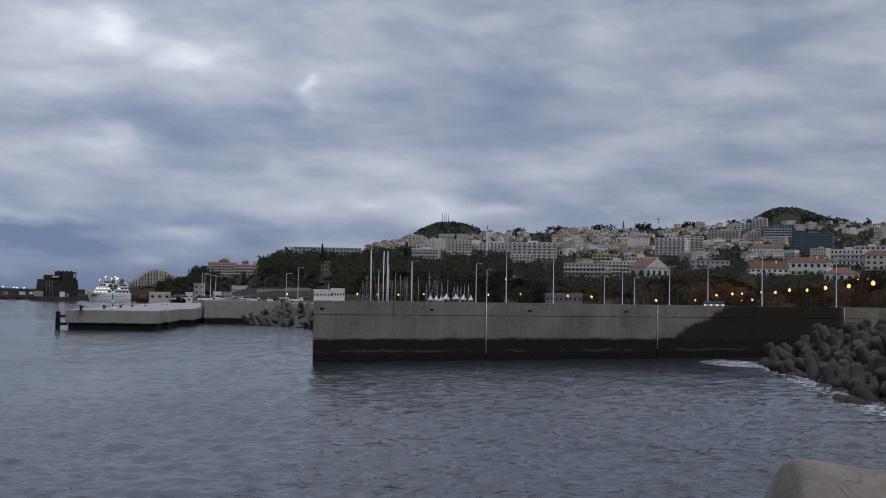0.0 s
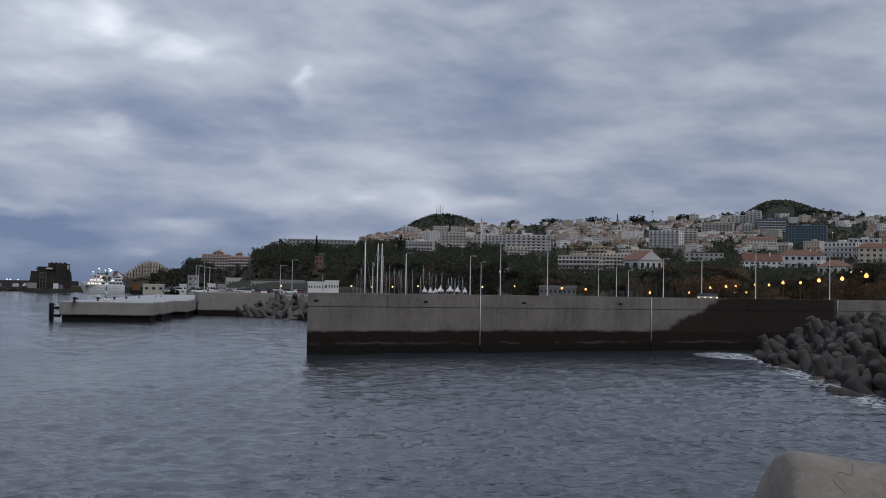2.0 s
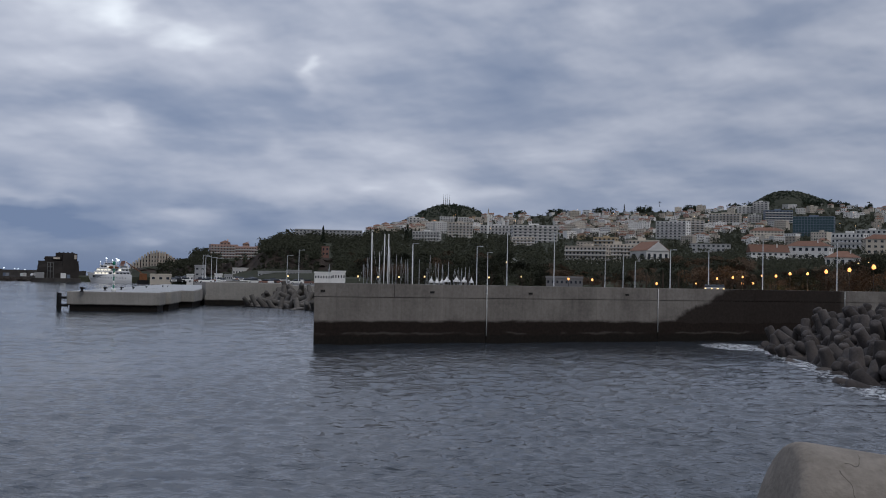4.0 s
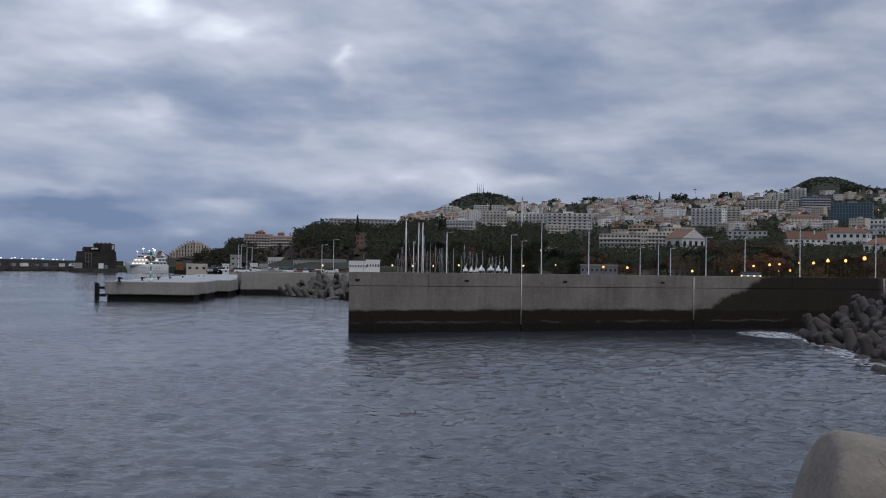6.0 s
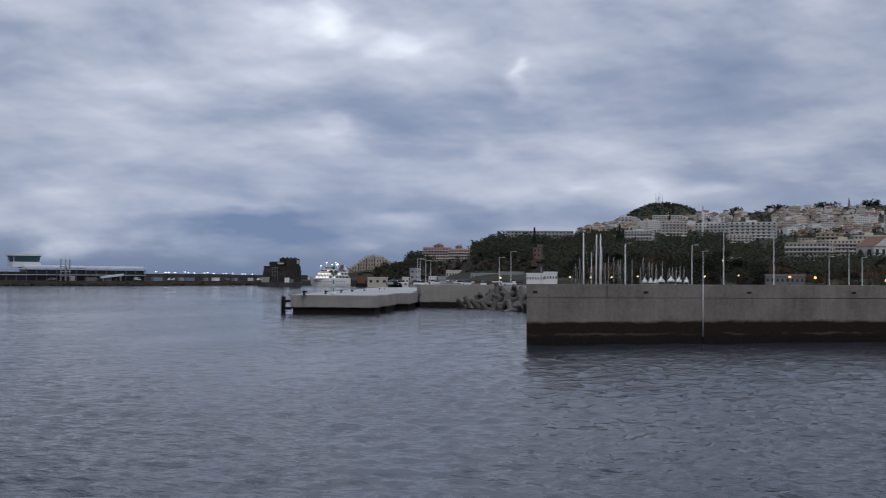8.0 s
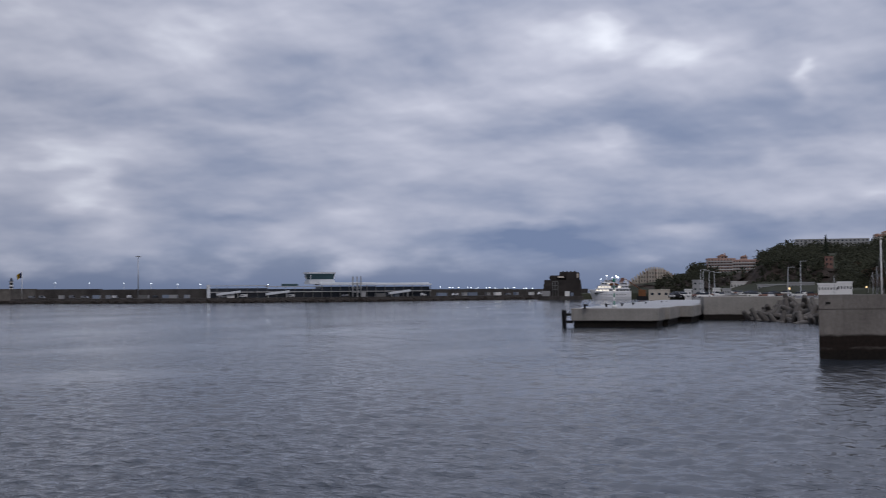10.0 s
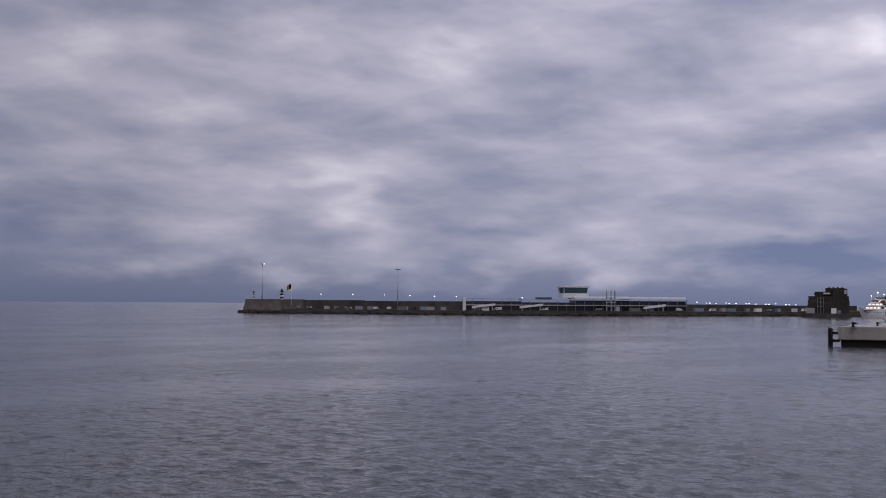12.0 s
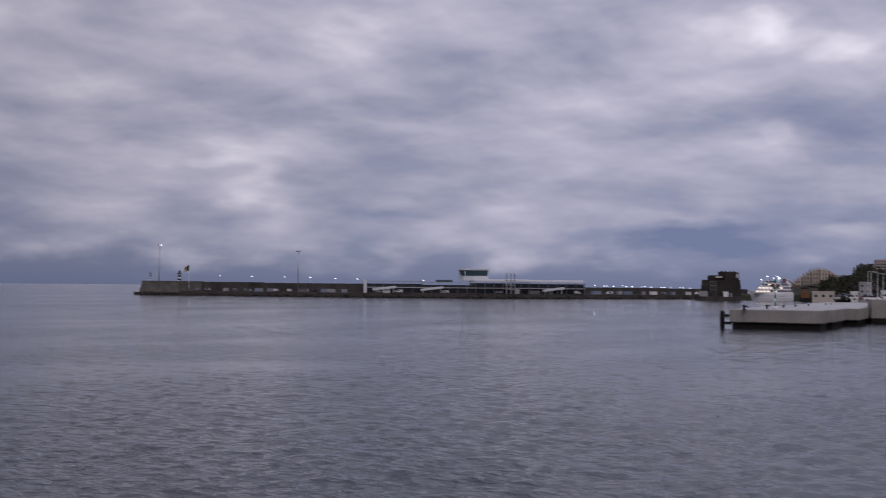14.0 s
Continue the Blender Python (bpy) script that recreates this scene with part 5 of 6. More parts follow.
def tree_kind(kind, seed, h):
    rng = random.Random(seed)
    label = {"broad": "dark green broad-leaved park tree", "russet": "brownish park tree in sparse leaf, lamplight in its colour", "pine": "tall dark narrow conifer", "palm": "palm with drooping green fronds"}[kind]
    t = empty("tree", pose(0, 0, -900 - seed * 30), label, "tree", "trees of the waterfront park")
    if kind in ("broad", "russet"):
        bm = bmesh.new()
        lathe(bm, [(0.32, 0), (0.24, h * 0.2), (0.17, h * 0.45), (0.06, h * 0.8)], 7)
        cr = bmesh.new()
        for i in range(9):
            a = i * 2.4 + rng.uniform(-0.4, 0.4)
            z = h * rng.uniform(0.34, 0.86)
            r = h * rng.uniform(0.14, 0.36) * (1.15 - 0.7 * abs(z / h - 0.55))
            tip = Vector((math.cos(a) * r, math.sin(a) * r, z))
            base = Vector((0, 0, h * rng.uniform(0.2, 0.4)))
            q = Matrix.Translation(base) @ (tip - base).to_track_quat("Z", "Y").to_matrix().to_4x4()
            lathe(bm, [(0.11, 0), (0.03, (tip - base).length)], 5, q)
            leaves(cr, tip, (h * 0.17, h * 0.17, h * 0.12), 150 if kind == "broad" else 110, h * 0.024, rng)
        leaves(cr, Vector((0, 0, h * 0.8)), (h * 0.17, h * 0.17, h * 0.16), 160, h * 0.024, rng)
        part("trunk", bm, M_BARK, t)
        part("crown", cr, L_GREEN if kind == "broad" else L_BROWN, t)
    elif kind == "pine":
        part("trunk", lathe(bmesh.new(), [(0.3, 0), (0.05, h)], 7), M_BARK, t)
        cr = bmesh.new()
        for i in range(16):
            z = h * (0.1 + 0.88 * i / 15)
            r = h * 0.15 * (1.05 - z / h) + 0.15
            leaves(cr, Vector((rng.uniform(-0.2, 0.2), rng.uniform(-0.2, 0.2), z)), (r, r, h * 0.04), 46, h * 0.022, rng)
        part("crown", cr, L_DARK, t)
    else:
        part("trunk", lathe(bmesh.new(), [(0.26, 0), (0.18, h * 0.5), (0.2, h)], 8), M_BARK, t)
        cr = bmesh.new()
        for i in range(22):
            a, up = i * 2.4, rng.uniform(0.1, 1.0)
            prev = None
            for k in range(7):
                s = k / 6
                p = Vector((math.cos(a) * 1.9 * s, math.sin(a) * 1.9 * s, h + 1.2 * up * s - 1.9 * s * s))
                wv = Vector((-math.sin(a), math.cos(a), -0.3)) * 0.2 * (1 - s * 0.8)
                cur = (cr.verts.new(p - wv), cr.verts.new(p), cr.verts.new(p + wv))
                if prev:
                    cr.faces.new((prev[0], prev[1], cur[1], cur[0]))
                    cr.faces.new((prev[1], prev[2], cur[2], cur[1]))
                prev = cur
        part("crown", cr, L_GREEN, t)
    t["h"] = h
    return t


def build_trees():
    rng = random.Random(8)
    kinds = {"broad": [tree_kind("broad", s, 12) for s in (1, 2, 3)], "russet": [tree_kind("russet", s, 12) for s in (4, 5)],
             "pine": [tree_kind("pine", 6, 20)], "palm": [tree_kind("palm", 7, 6)]}

    def plant(kind, az, d, z, h):
        k = rng.choice(kinds[kind])
        o = copy_thing(k, Matrix.Translation(polar(az, d, z)) @ pose(0, 0, 0, 0, 0, rng.uniform(-180, 180)))
        s = h / k["h"]
        o.scale = (s * rng.uniform(0.95, 1.3), s * rng.uniform(0.95, 1.3), s)
        return o

    # park and avenue behind the promenade: skyline of the crowns by bearing
    line = [(-12, 1.0), (-9, 1.1), (-6.5, 1.25), (-4.5, 1.25), (-3, 1.35), (-1.5, 1.25), (0, 1.1), (1.5, 0.85), (3, 0.45), (4.5, 0.45), (6, 0.75), (7, 1.15), (8.2, 1.35), (9.5, 1.35), (10.5, 1.4), (11.3, 0.95),
            (12.5, 0.75), (14, 0.75), (15, 1.0), (16, 1.35), (17, 1.5), (19, 1.5)]
    az = -9.0
    while az < 18.2:
        for row in range(4):
            a = az + rng.uniform(-0.3, 0.3)
            d = (345, 375, 410, 455)[row] + rng.uniform(-12, 12)
            if a < -8:
                d += 120
            if a > 8.5:
                d -= 64
            top = 7 + d * math.tan(radians(lerp_table(line, a) * (0.62, 0.8, 0.92, 1.05)[row])) + rng.uniform(-1.2, 0.8)
            z = land_z(a, d)
            h = max(top - z, 4.0)
            plant("russet" if (a > 8.5 or 1 < a < 6) and rng.random() < 0.72 or rng.random() < 0.2 else "broad", a, d, z - 0.3, h)
        az += 0.62
    for a, el, base in ((-10.15, 2.43, 1.2), (-3.47, 3.12, 2.1), (-5.92, 2.62, 1.6), (-6.03, 2.45, 1.6), (-5.72, 2.40, 1.7), (4.93, 3.78, 3.2), (-16.53, 1.16, 0.6), (-16.37, 1.03, 0.6)):
        p, d = spot(a, base)
        plant("pine", a, d, p.z, 7 + d * math.tan(radians(el)) - p.z)
    for a, el in ((3.93, 0.39, 6.07, 0.54, 6.87, 0.63, 7.63, 0.61, 0.50, 2.04, 16.93, 0.50, 6.66, 2.56)[i:i + 2] for i in range(0, 14, 2)):
        d = 315.0 if el < 1.2 else 900.0
        z = 4.2 if el < 1.2 else spot(a, el - 0.35)[0].z
        plant("palm", a, d, z, max(7 + d * math.tan(radians(el)) - z, 4))
    for ks in kinds.values():
        for k in ks:
            for o in (*k.children_recursive, k):
                bpy.data.objects.remove(o)

    # woods of the slopes: uncountable crowns
    def woods(name, n, mat, label, pick, size, dense):
        bm_v, bm_f = [], []
        r = random.Random(len(name))
        made = 0
        for _ in range(n * 12):
            if made >= n:
                break
            got = pick(r)
            if got is None:
                continue
            p, hgt = got
            made += 1
            w = hgt * r.uniform(0.35, 0.6)
            fine = max(0.38, min(1.2, Vector((p.x, p.y)).length / 1300))
            for _ in range(int(dense / fine)):
                u = Vector((r.gauss(0, 0.42), r.gauss(0, 0.42), r.uniform(0, 1)))
                k = math.sin(math.pi * min(1, u.z * 0.85 + 0.12))
                c = p + Vector((u.x * w * (0.4 + k), u.y * w * (0.4 + k), u.z * hgt))
                a = Vector((r.gauss(0, 1), r.gauss(0, 1), r.gauss(0, 1))).normalized()
                b = a.orthogonal().normalized()
                s = size * fine * r.uniform(0.6, 1.4)
                i = len(bm_v)
                bm_v.extend([tuple(c - a * s), tuple(c + b * s * 0.7), tuple(c + a * s), tuple(c - b * s * 0.7)])
                bm_f.append((i, i + 1, i + 2, i + 3))
        me = bpy.data.meshes.new(name)
        me.from_pydata(bm_v, [], bm_f)
        me.materials.append(mat)
        tagged(new(name, me), label, "woods", kind="stuff")

    def slope(r):
        az = r.uniform(-16.5, 17.8)
        er = lerp_table(RIDGE, az)
        el = r.uniform(-0.1, er)
        lo = float(np.interp(az, (-16, -8.5, -6, -4, 0, 4, 8, 12, 18), (9, 9, 2.25, 2.15, 2.05, 2.0, 1.8, 1.85, 1.45)))
        if el > lo and noise.noise(Vector((az * 0.55, el * 1.6, 4.0))) < 0.12 and r.random() > (0.9 if az > 10.5 and el > 2.7 else 0.62):
            return None
        if any(abs(az - q[1]) < q[2] / 2 + 0.05 and q[3] - 0.16 < el < q[4] for q in TOWN + TOWN_2) and el < 3.4:
            return None
        if abs(az + 9.9) < 0.3 and el < 1.6:
            return None
        if az < -9.5 and el < lerp_table([(-16.5, 0.35), (-13.6, 0.7), (-13.0, 1.15), (-12, 1.2), (-9.5, 0.8)], az):
            return None
        p, d = spot(az, el)
        return p - Vector((0, 0, 1)), r.uniform(4.5, 9.0) * (0.75 if d > 1500 else 1.0)

    woods("woods", 4300, L_GREEN, "dark green woods and gardens on the slopes", slope, 0.95, 34)

    def hilltop(r):
        d0, prof = HILLS[r.random() < 0.5]
        az, d = r.uniform(prof[0][0], prof[-1][0]), d0 + r.uniform(-420, 40)
        z = land_z(az, d)
        if z < 7 + d0 * math.tan(radians(lerp_table(RIDGE, az) - 0.02)):
            return None
        return polar(az, d, z - 1.5), r.uniform(2.0, 4.5)

    def brow(r):
        az = r.uniform(-18.2, -9.0)
        if abs(az + 9.9) < 0.4 or -15.7 < az < -13.2 and r.random() < 0.6:
            return None
        top = lerp_table([(-19.6, 0.0), (-18.8, 0.12), (-17.0, 0.3), (-15.0, 0.5), (-13.6, 0.75), (-13.0, 1.15), (-12.0, 1.2), (-11.0, 1.05), (-10.0, 0.85), (-8.5, 0.7)], az)
        d = lerp_table([(-19.6, 690), (-15, 620), (-13, 560), (-6, 500)], az)
        if r.random() < 0.45:
            # bushes on the ledges of the rock face
            f = r.random() ** 1.5
            return polar(az, d + 26 * f - 5, 2 + (5 + d * math.tan(radians(top))) * f), r.uniform(1.8, 4.0)
        d += r.uniform(22, 60)
        return polar(az, d, 7 + d * math.tan(radians(top)) - r.uniform(1.0, 5.0)), r.uniform(3.5, 7.0)

    woods("cliff_woods", 380, L_GREEN, "dark trees along the brow of the cliff", brow, 0.9, 34)
    woods("hilltop_woods", 1300, L_DARK, "dark woods covering the two rounded hilltops", hilltop, 0.9, 24)

    def crest(r):
        az = r.uniform(-0.5, 17.6)
        if noise.noise(Vector((az * 0.9, 0, 9))) < 0.02:
            return None
        p, d = spot(az, lerp_table(RIDGE, az))
        return p, r.uniform(6, 13)

    woods("crest_woods", 150, L_DARK, "dark trees along the crest of the town hill", crest, 1.4, 40)


build_trees()


# ======== things on the breakwater ========
M_TERM = material("terminal_white_panels", (0.66, 0.68, 0.70), (0.54, 0.56, 0.58), rough=0.5, scale=0.1)
M_FORT = material("fort_basalt", (0.050, 0.044, 0.040), (0.022, 0.020, 0.019), rough=0.95, scale=0.15, bump=0.5)
M_SHIPW = material("ship_white_paint", (0.80, 0.80, 0.80), (0.68, 0.68, 0.68), rough=0.35, scale=0.1)
M_RUST = material("rusty_orange_steel", (0.22, 0.095, 0.045), (0.11, 0.055, 0.03), rough=0.8, scale=0.5)
M_FLAG = material("yellow_cloth", (0.55, 0.38, 0.04), (0.42, 0.28, 0.03), rough=0.9, scale=1.0)
M_NAVY = material("navy_cloth", (0.02, 0.03, 0.10), rough=0.9)


def along(az, back=0.0):
    """The point of the breakwater's sea front at a bearing, moved back from the edge, and the way the quay runs."""
    path = offset(BREAK, back) if back else BREAK
    for p, q in zip(path, path[1:]):
        a0, a1 = math.degrees(math.atan2(*p)), math.degrees(math.atan2(*q))
        if az <= a1 or q is path[-1]:
            f = max(-0.15, min(1.0, (az - a0) / (a1 - a0)))
            v = Vector(p).lerp(Vector(q), f)
            for _ in range(6):
                f = max(-0.15, min(1.05, f + (az - math.degrees(math.atan2(*v))) / (a1 - a0) * 0.8))
                v = Vector(p).lerp(Vector(q), f)
            return v, math.degrees(math.atan2(q[1] - p[1], q[0] - p[0]))
    return Vector(path[-1]), 0.0


def quay_m(az, back, z=2.6):
    v, turn = along(az, back)
    return pose(v.x, v.y, z, 0, 0, turn), v.length


def build_break_lamps():
    for az, el in ((-50.59, 1.88), (-43.83, 1.67)):
        m, d = quay_m(az, 20)
        h = d * math.tan(radians(el)) + 7 - 2.6
        t = empty("floodlight_mast", m, "tall thin floodlight mast on the breakwater", "light mast", "floodlight masts")
        part("mast", lathe(bmesh.new(), [(0.35, 0), (0.28, h * 0.5), (0.16, h)], 8), M_STEEL, t)
        ring = part("crown_ring", lathe(bmesh.new(), [(0.9, h - 0.3), (1.1, h - 0.1), (0.9, h + 0.2)], 10), M_STEEL, t)
        for k in range(4):
            part("floodlight", box(bmesh.new(), -0.4 + math.cos(k * 1.57) * 1.2, 0.4 + math.cos(k * 1.57) * 1.2, math.sin(k * 1.57) * 1.2 - 0.25, math.sin(k * 1.57) * 1.2 + 0.25, h - 0.5, h - 0.1),
                 M_COOL if az < -48 and k == 0 else M_STEEL, ring)
    ROW = [(-47.67, 0.38), (-46.09, 0.37), (-44.50, 0.36), (-43.22, 0.34), (-41.97, 0.30), (-40.86, 0.29), (-37.56, 0.25)]
    for k in range(16):
        ROW.append((-28.9 + 0.31 * k + (0.11 if k % 3 == 1 else -0.05), 0.045 - 0.005 * k + (0.03 if k % 4 == 0 else 0)))
    for az, el in ROW:
        m, d = quay_m(az, 26)
        h = d * math.tan(radians(el)) + 7 - 2.6
        t = empty("street_lamp", m, "lit white lamp on the breakwater wall", "street lamp", "lamps along the breakwater")
        part("pole", lathe(bmesh.new(), [(0.12, 0), (0.09, h)], 6), M_STEEL, t)
        part("lamp_head", box(bmesh.new(), -0.36, 0.36, -0.25, 0.25, h - 0.1, h + 0.18, 0.05), M_COOL, t)


build_break_lamps()


def banded_light(m, h, r, label):
    t = empty("harbour_light", m, label, "harbour light")
    n = 5
    for i in range(n):
        part("band", lathe(bmesh.new(), [(r, h * 0.72 * i / n), (r, h * 0.72 * (i + 1) / n)], 10), M_WHITE if i % 2 == 0 else M_DARK, t, "white band" if i % 2 == 0 else "black band")
    part("gallery", lathe(bmesh.new(), [(r * 1.5, h * 0.72), (r * 1.5, h * 0.76)], 10), M_DARK, t)
    part("lantern", lathe(bmesh.new(), [(r * 0.6, h * 0.76), (r * 0.6, h * 0.9), (r * 0.15, h)], 10), M_DARK, t)


p = polar(-49.62, 700, 8.3)
banded_light(Matrix.Translation((p.x, p.y, 7.6)), 7.2, 1.0, "black and white banded harbour light on the breakwater head")
p = polar(-51.0, 692, 8.3)
banded_light(Matrix.Translation((p.x, p.y, 8.3)), 5.2, 0.45, "small banded marker post on the breakwater head")


def build_flag():
    m, d = quay_m(-49.15, 6)
    h = 7 + d * math.tan(radians(0.95)) - 2.6
    t = empty("flag", m, "yellow and dark flag flying from a white pole", "flag")
    part("pole", lathe(bmesh.new(), [(0.16, 0), (0.10, h)], 8), M_WHITE, t)
    for k, mat in ((0, M_NAVY), (1, M_FLAG)):
        bm = bmesh.new()
        g0 = []
        for i in range(9):
            s = k * 0.5 + i / 16
            x = -3.6 * s
            w = 0.35 * math.sin(s * 7)
            g0.append((bm.verts.new((x, w, h - 0.2 - 2.3 * s)), bm.verts.new((x * 0.9, w + 0.15, h - 3.4 - 1.6 * s))))
        for a, b in zip(g0, g0[1:]):
            bm.faces.new((a[0], b[0], b[1], a[1]))
        r = bmesh.ops.solidify(bm, geom=list(bm.faces), thickness=0.04)
        part("cloth", bm, mat, t, "yellow cloth" if k else "dark blue cloth")


build_flag()


def build_terminal():
    """The cruise terminal along the breakwater: a long glazed hall, open deck and control room."""
    m, d = quay_m(-40.5, 12)
    segs = ((-40.55, -37.6, 3.2, 9.4, True), (-37.6, -34.9, 3.2, 8.9, True), (-34.9, -32.2, 3.2, 10.1, False), (-32.2, -29.45, 3.2, 9.9, False))
    t = empty("terminal", Matrix(), "long white and glass cruise terminal on the breakwater", "terminal")
    for a0, a1, z0, top, pale in segs:
        p, q = along(a0, 11)[0], along(a1, 11)[0]
        dv = (q - p).normalized()
        n = Vector((-dv.y, dv.x))
        L = (q - p).length
        mm = pose(p.x, p.y, 0, 0, 0, math.degrees(math.atan2(dv.y, dv.x)))
        part("hall", box(bmesh.new(), 0, L, 1.2, 11, 2.6, top - 1.6), M_GLASS, t, m=mm)
        part("roof", box(bmesh.new(), -0.5, L + 0.5, -0.6, 11.6, top - (0.35 if pale else 0.8), top, 0.08), P_GREY if pale else M_TERM, t, m=mm)
        part("floor_slab", box(bmesh.new(), 0, L, -0.9, 11, 5.5, 5.95), P_GREY, t, m=mm)
        n_p = int(L / 5)
        for k in range(n_p + 1):
            part("column", box(bmesh.new(), k * L / n_p - 0.14, k * L / n_p + 0.14, -0.3, 0.1, 2.6, top - 0.75), M_DECK, t, m=mm)
        if not pale:
            part("upper_roof", box(bmesh.new(), -0.5, L + 0.4, 2.5, 11.4, top + 0.004, top + 0.7, 0.1), M_TERM, t, m=mm)
    p, turn = along(-40.45, 10)
    part("end_wall", box(bmesh.new(), -1.1, 0.6, -0.8, 11.5, 2.6, 9.9, 0.05), M_TERM, t, m=pose(p.x, p.y, 0, 0, 0, turn))
    p, turn = along(-36.35, 14)
    part("stair_house", box(bmesh.new(), -6, 3, -1.0, 6, 8.6, 10.2, 0.1), M_TEAL, t, m=pose(p.x, p.y, 0, 0, 0, turn))
    # control room
    p, turn = along(-34.88, 15)
    mm = pose(p.x, p.y, 0, 0, 0, turn)
    part("tower_base", box(bmesh.new(), -7.5, 7.5, 0, 9, 9.9, 12.0), M_TERM, t, m=mm)
    bm = bmesh.new()
    o = [(-7.6, -0.5), (7.6, -0.5), (8.6, 5), (7.6, 10), (-7.6, 10), (-8.6, 5)]
    prism(bm, [(x * 0.86, y * 0.9 + 0.4) for x, y in o], 12.0, 12.6)
    part("tower_sill", bm, M_TERM, t, m=mm)
    bm = bmesh.new()
    a = [bm.verts.new((x * 0.86, y * 0.9 + 0.4, 12.6)) for x, y in o]
    b = [bm.verts.new((x * 0.97, y, 15.8)) for x, y in o]
    for k in range(6):
        bm.faces.new((a[k], a[(k + 1) % 6], b[(k + 1) % 6], b[k]))
    part("control_glazing", bm, M_TEAL, t, m=mm)
    for k in range(6):
        x, y = o[k]
        part("mullion", box(bmesh.new(), x * 0.92 - 0.12, x * 0.92 + 0.12, y * 0.95 + 0.05, y * 0.95 + 0.3, 12.6, 15.8), M_TERM, t, m=mm)
    part("tower_roof", prism(bmesh.new(), [(x * 1.04, y * 1.04 - 0.2) for x, y in o], 15.8, 16.7), M_TERM, t, m=mm)
    part("aerial", lathe(bmesh.new(), [(0.1, 16.7), (0.05, 19.0)], 6), M_STEEL, t, m=mm)


build_terminal()


def build_gangway():
    m, d = quay_m(-33.15, 3)
    t = empty("boarding_bridge", m, "grey steel boarding tower on the quay", "boarding bridge")
    for x in (-2.4, 0.2, 2.4):
        part("post", box(bmesh.new(), x - 0.22, x + 0.22, -0.3, 0.3, 0, 11.5 if x else 8), P_GREY, t)
    for z in (2.4, 4.8, 7.4):
        part("platform", box(bmesh.new(), -2.6, 2.6, -1.2, 1.2, z, z + 0.3), P_GREY, t)
    part("stair", box(bmesh.new(), 2.7, 5.2, -0.6, 0.6, 0, 2.6, 0.2), P_GREY, t)
    rng = random.Random(3)
    for az in (-31.0, -39.5, -37.1):
        m, d = quay_m(az, 5)
        t = empty("gangway", m, "white sloping passenger gangway on the quay", "gangway", "gangways on the quay")
        bm = box(bmesh.new(), -6.5, 6.5, -0.8, 0.8, 2.0, 3.2, 0.1)
        for v in bm.verts:
            v.co.z += v.co.x * 0.12
        part("walkway", bm, M_TERM, t)
        for x in (-5.0, 5.0):
            part("leg", box(bmesh.new(), x - 0.2, x + 0.2, -0.6, 0.6, 0, 2.2 + x * 0.12), P_GREY, t)
    # vans, boxes and small sheds along the quay
    CARC = [material("van_white", (0.66, 0.66, 0.66), rough=0.35, scale=0.5), material("van_grey", (0.22, 0.23, 0.25), rough=0.35, scale=0.5), material("van_dark", (0.06, 0.065, 0.075), rough=0.35, scale=0.5)]
    for i in range(46):
        az = -48.6 + i * 0.55 + rng.uniform(-0.2, 0.2)
        m, d = quay_m(az, rng.uniform(4, 9) if az > -41 else rng.uniform(5, 19))
        if -41 < az < -29.2 and rng.random() < 0.55:
            continue
        if rng.random() < 0.6:
            t = empty("van", m @ pose(0, 0, 0, 0, 0, rng.choice((0, 180, 90))), "parked van on the breakwater quay", "van", "vehicles on the breakwater")
            L, h = rng.uniform(3.4, 4.6), rng.uniform(1.3, 1.9)
            c = rng.choice(CARC[:2] + CARC[:1] + CARC)
            bm = box(bmesh.new(), -L / 2, L / 2, -0.95, 0.95, 0.35, h, 0.22)
            for v in bm.verts:
                if v.co.z > h * 0.6 and v.co.x > L * 0.3:
                    v.co.x -= 0.8
            part("body", bm, c, t)
            for y in (-0.96, 0.96):
                part("window", box(bmesh.new(), -L * 0.1, L * 0.33, min(y, y * 1.01), max(y, y * 1.01), h * 0.62, h * 0.88), M_GLASS, t)
            for x in (-L * 0.3, L * 0.3):
                for y in (-0.85, 0.85):
                    part("wheel", lathe(bmesh.new(), [(0.2, -0.12), (0.36, -0.1), (0.36, 0.1), (0.2, 0.12)], 10, pose(x, y, 0.36, 90)), M_DARK, t)
        else:
            t = empty("container", m, "shipping container standing on the quay", "container", "containers on the breakwater")
            L = rng.choice((2.5, 4.0, 6.0))
            part("box", box(bmesh.new(), -L / 2, L / 2, -1.2, 1.2, 0, 1.9), rng.choice((P_GREY, P_GREY, P_BLUE, P_BLUE, M_WHITE, M_DECK)), t)
            for k in range(int(L * 2)):
                part("rib", box(bmesh.new(), -L / 2 + k * 0.5 + 0.1, -L / 2 + k * 0.5 + 0.3, -1.24, -1.2, 0.1, 1.8), P_GREY, t) if L < 4 else None
            part("door", box(bmesh.new(), L / 2, L / 2 + 0.05, -1.1, 1.1, 0.1, 1.8), P_GREY, t)


build_gangway()


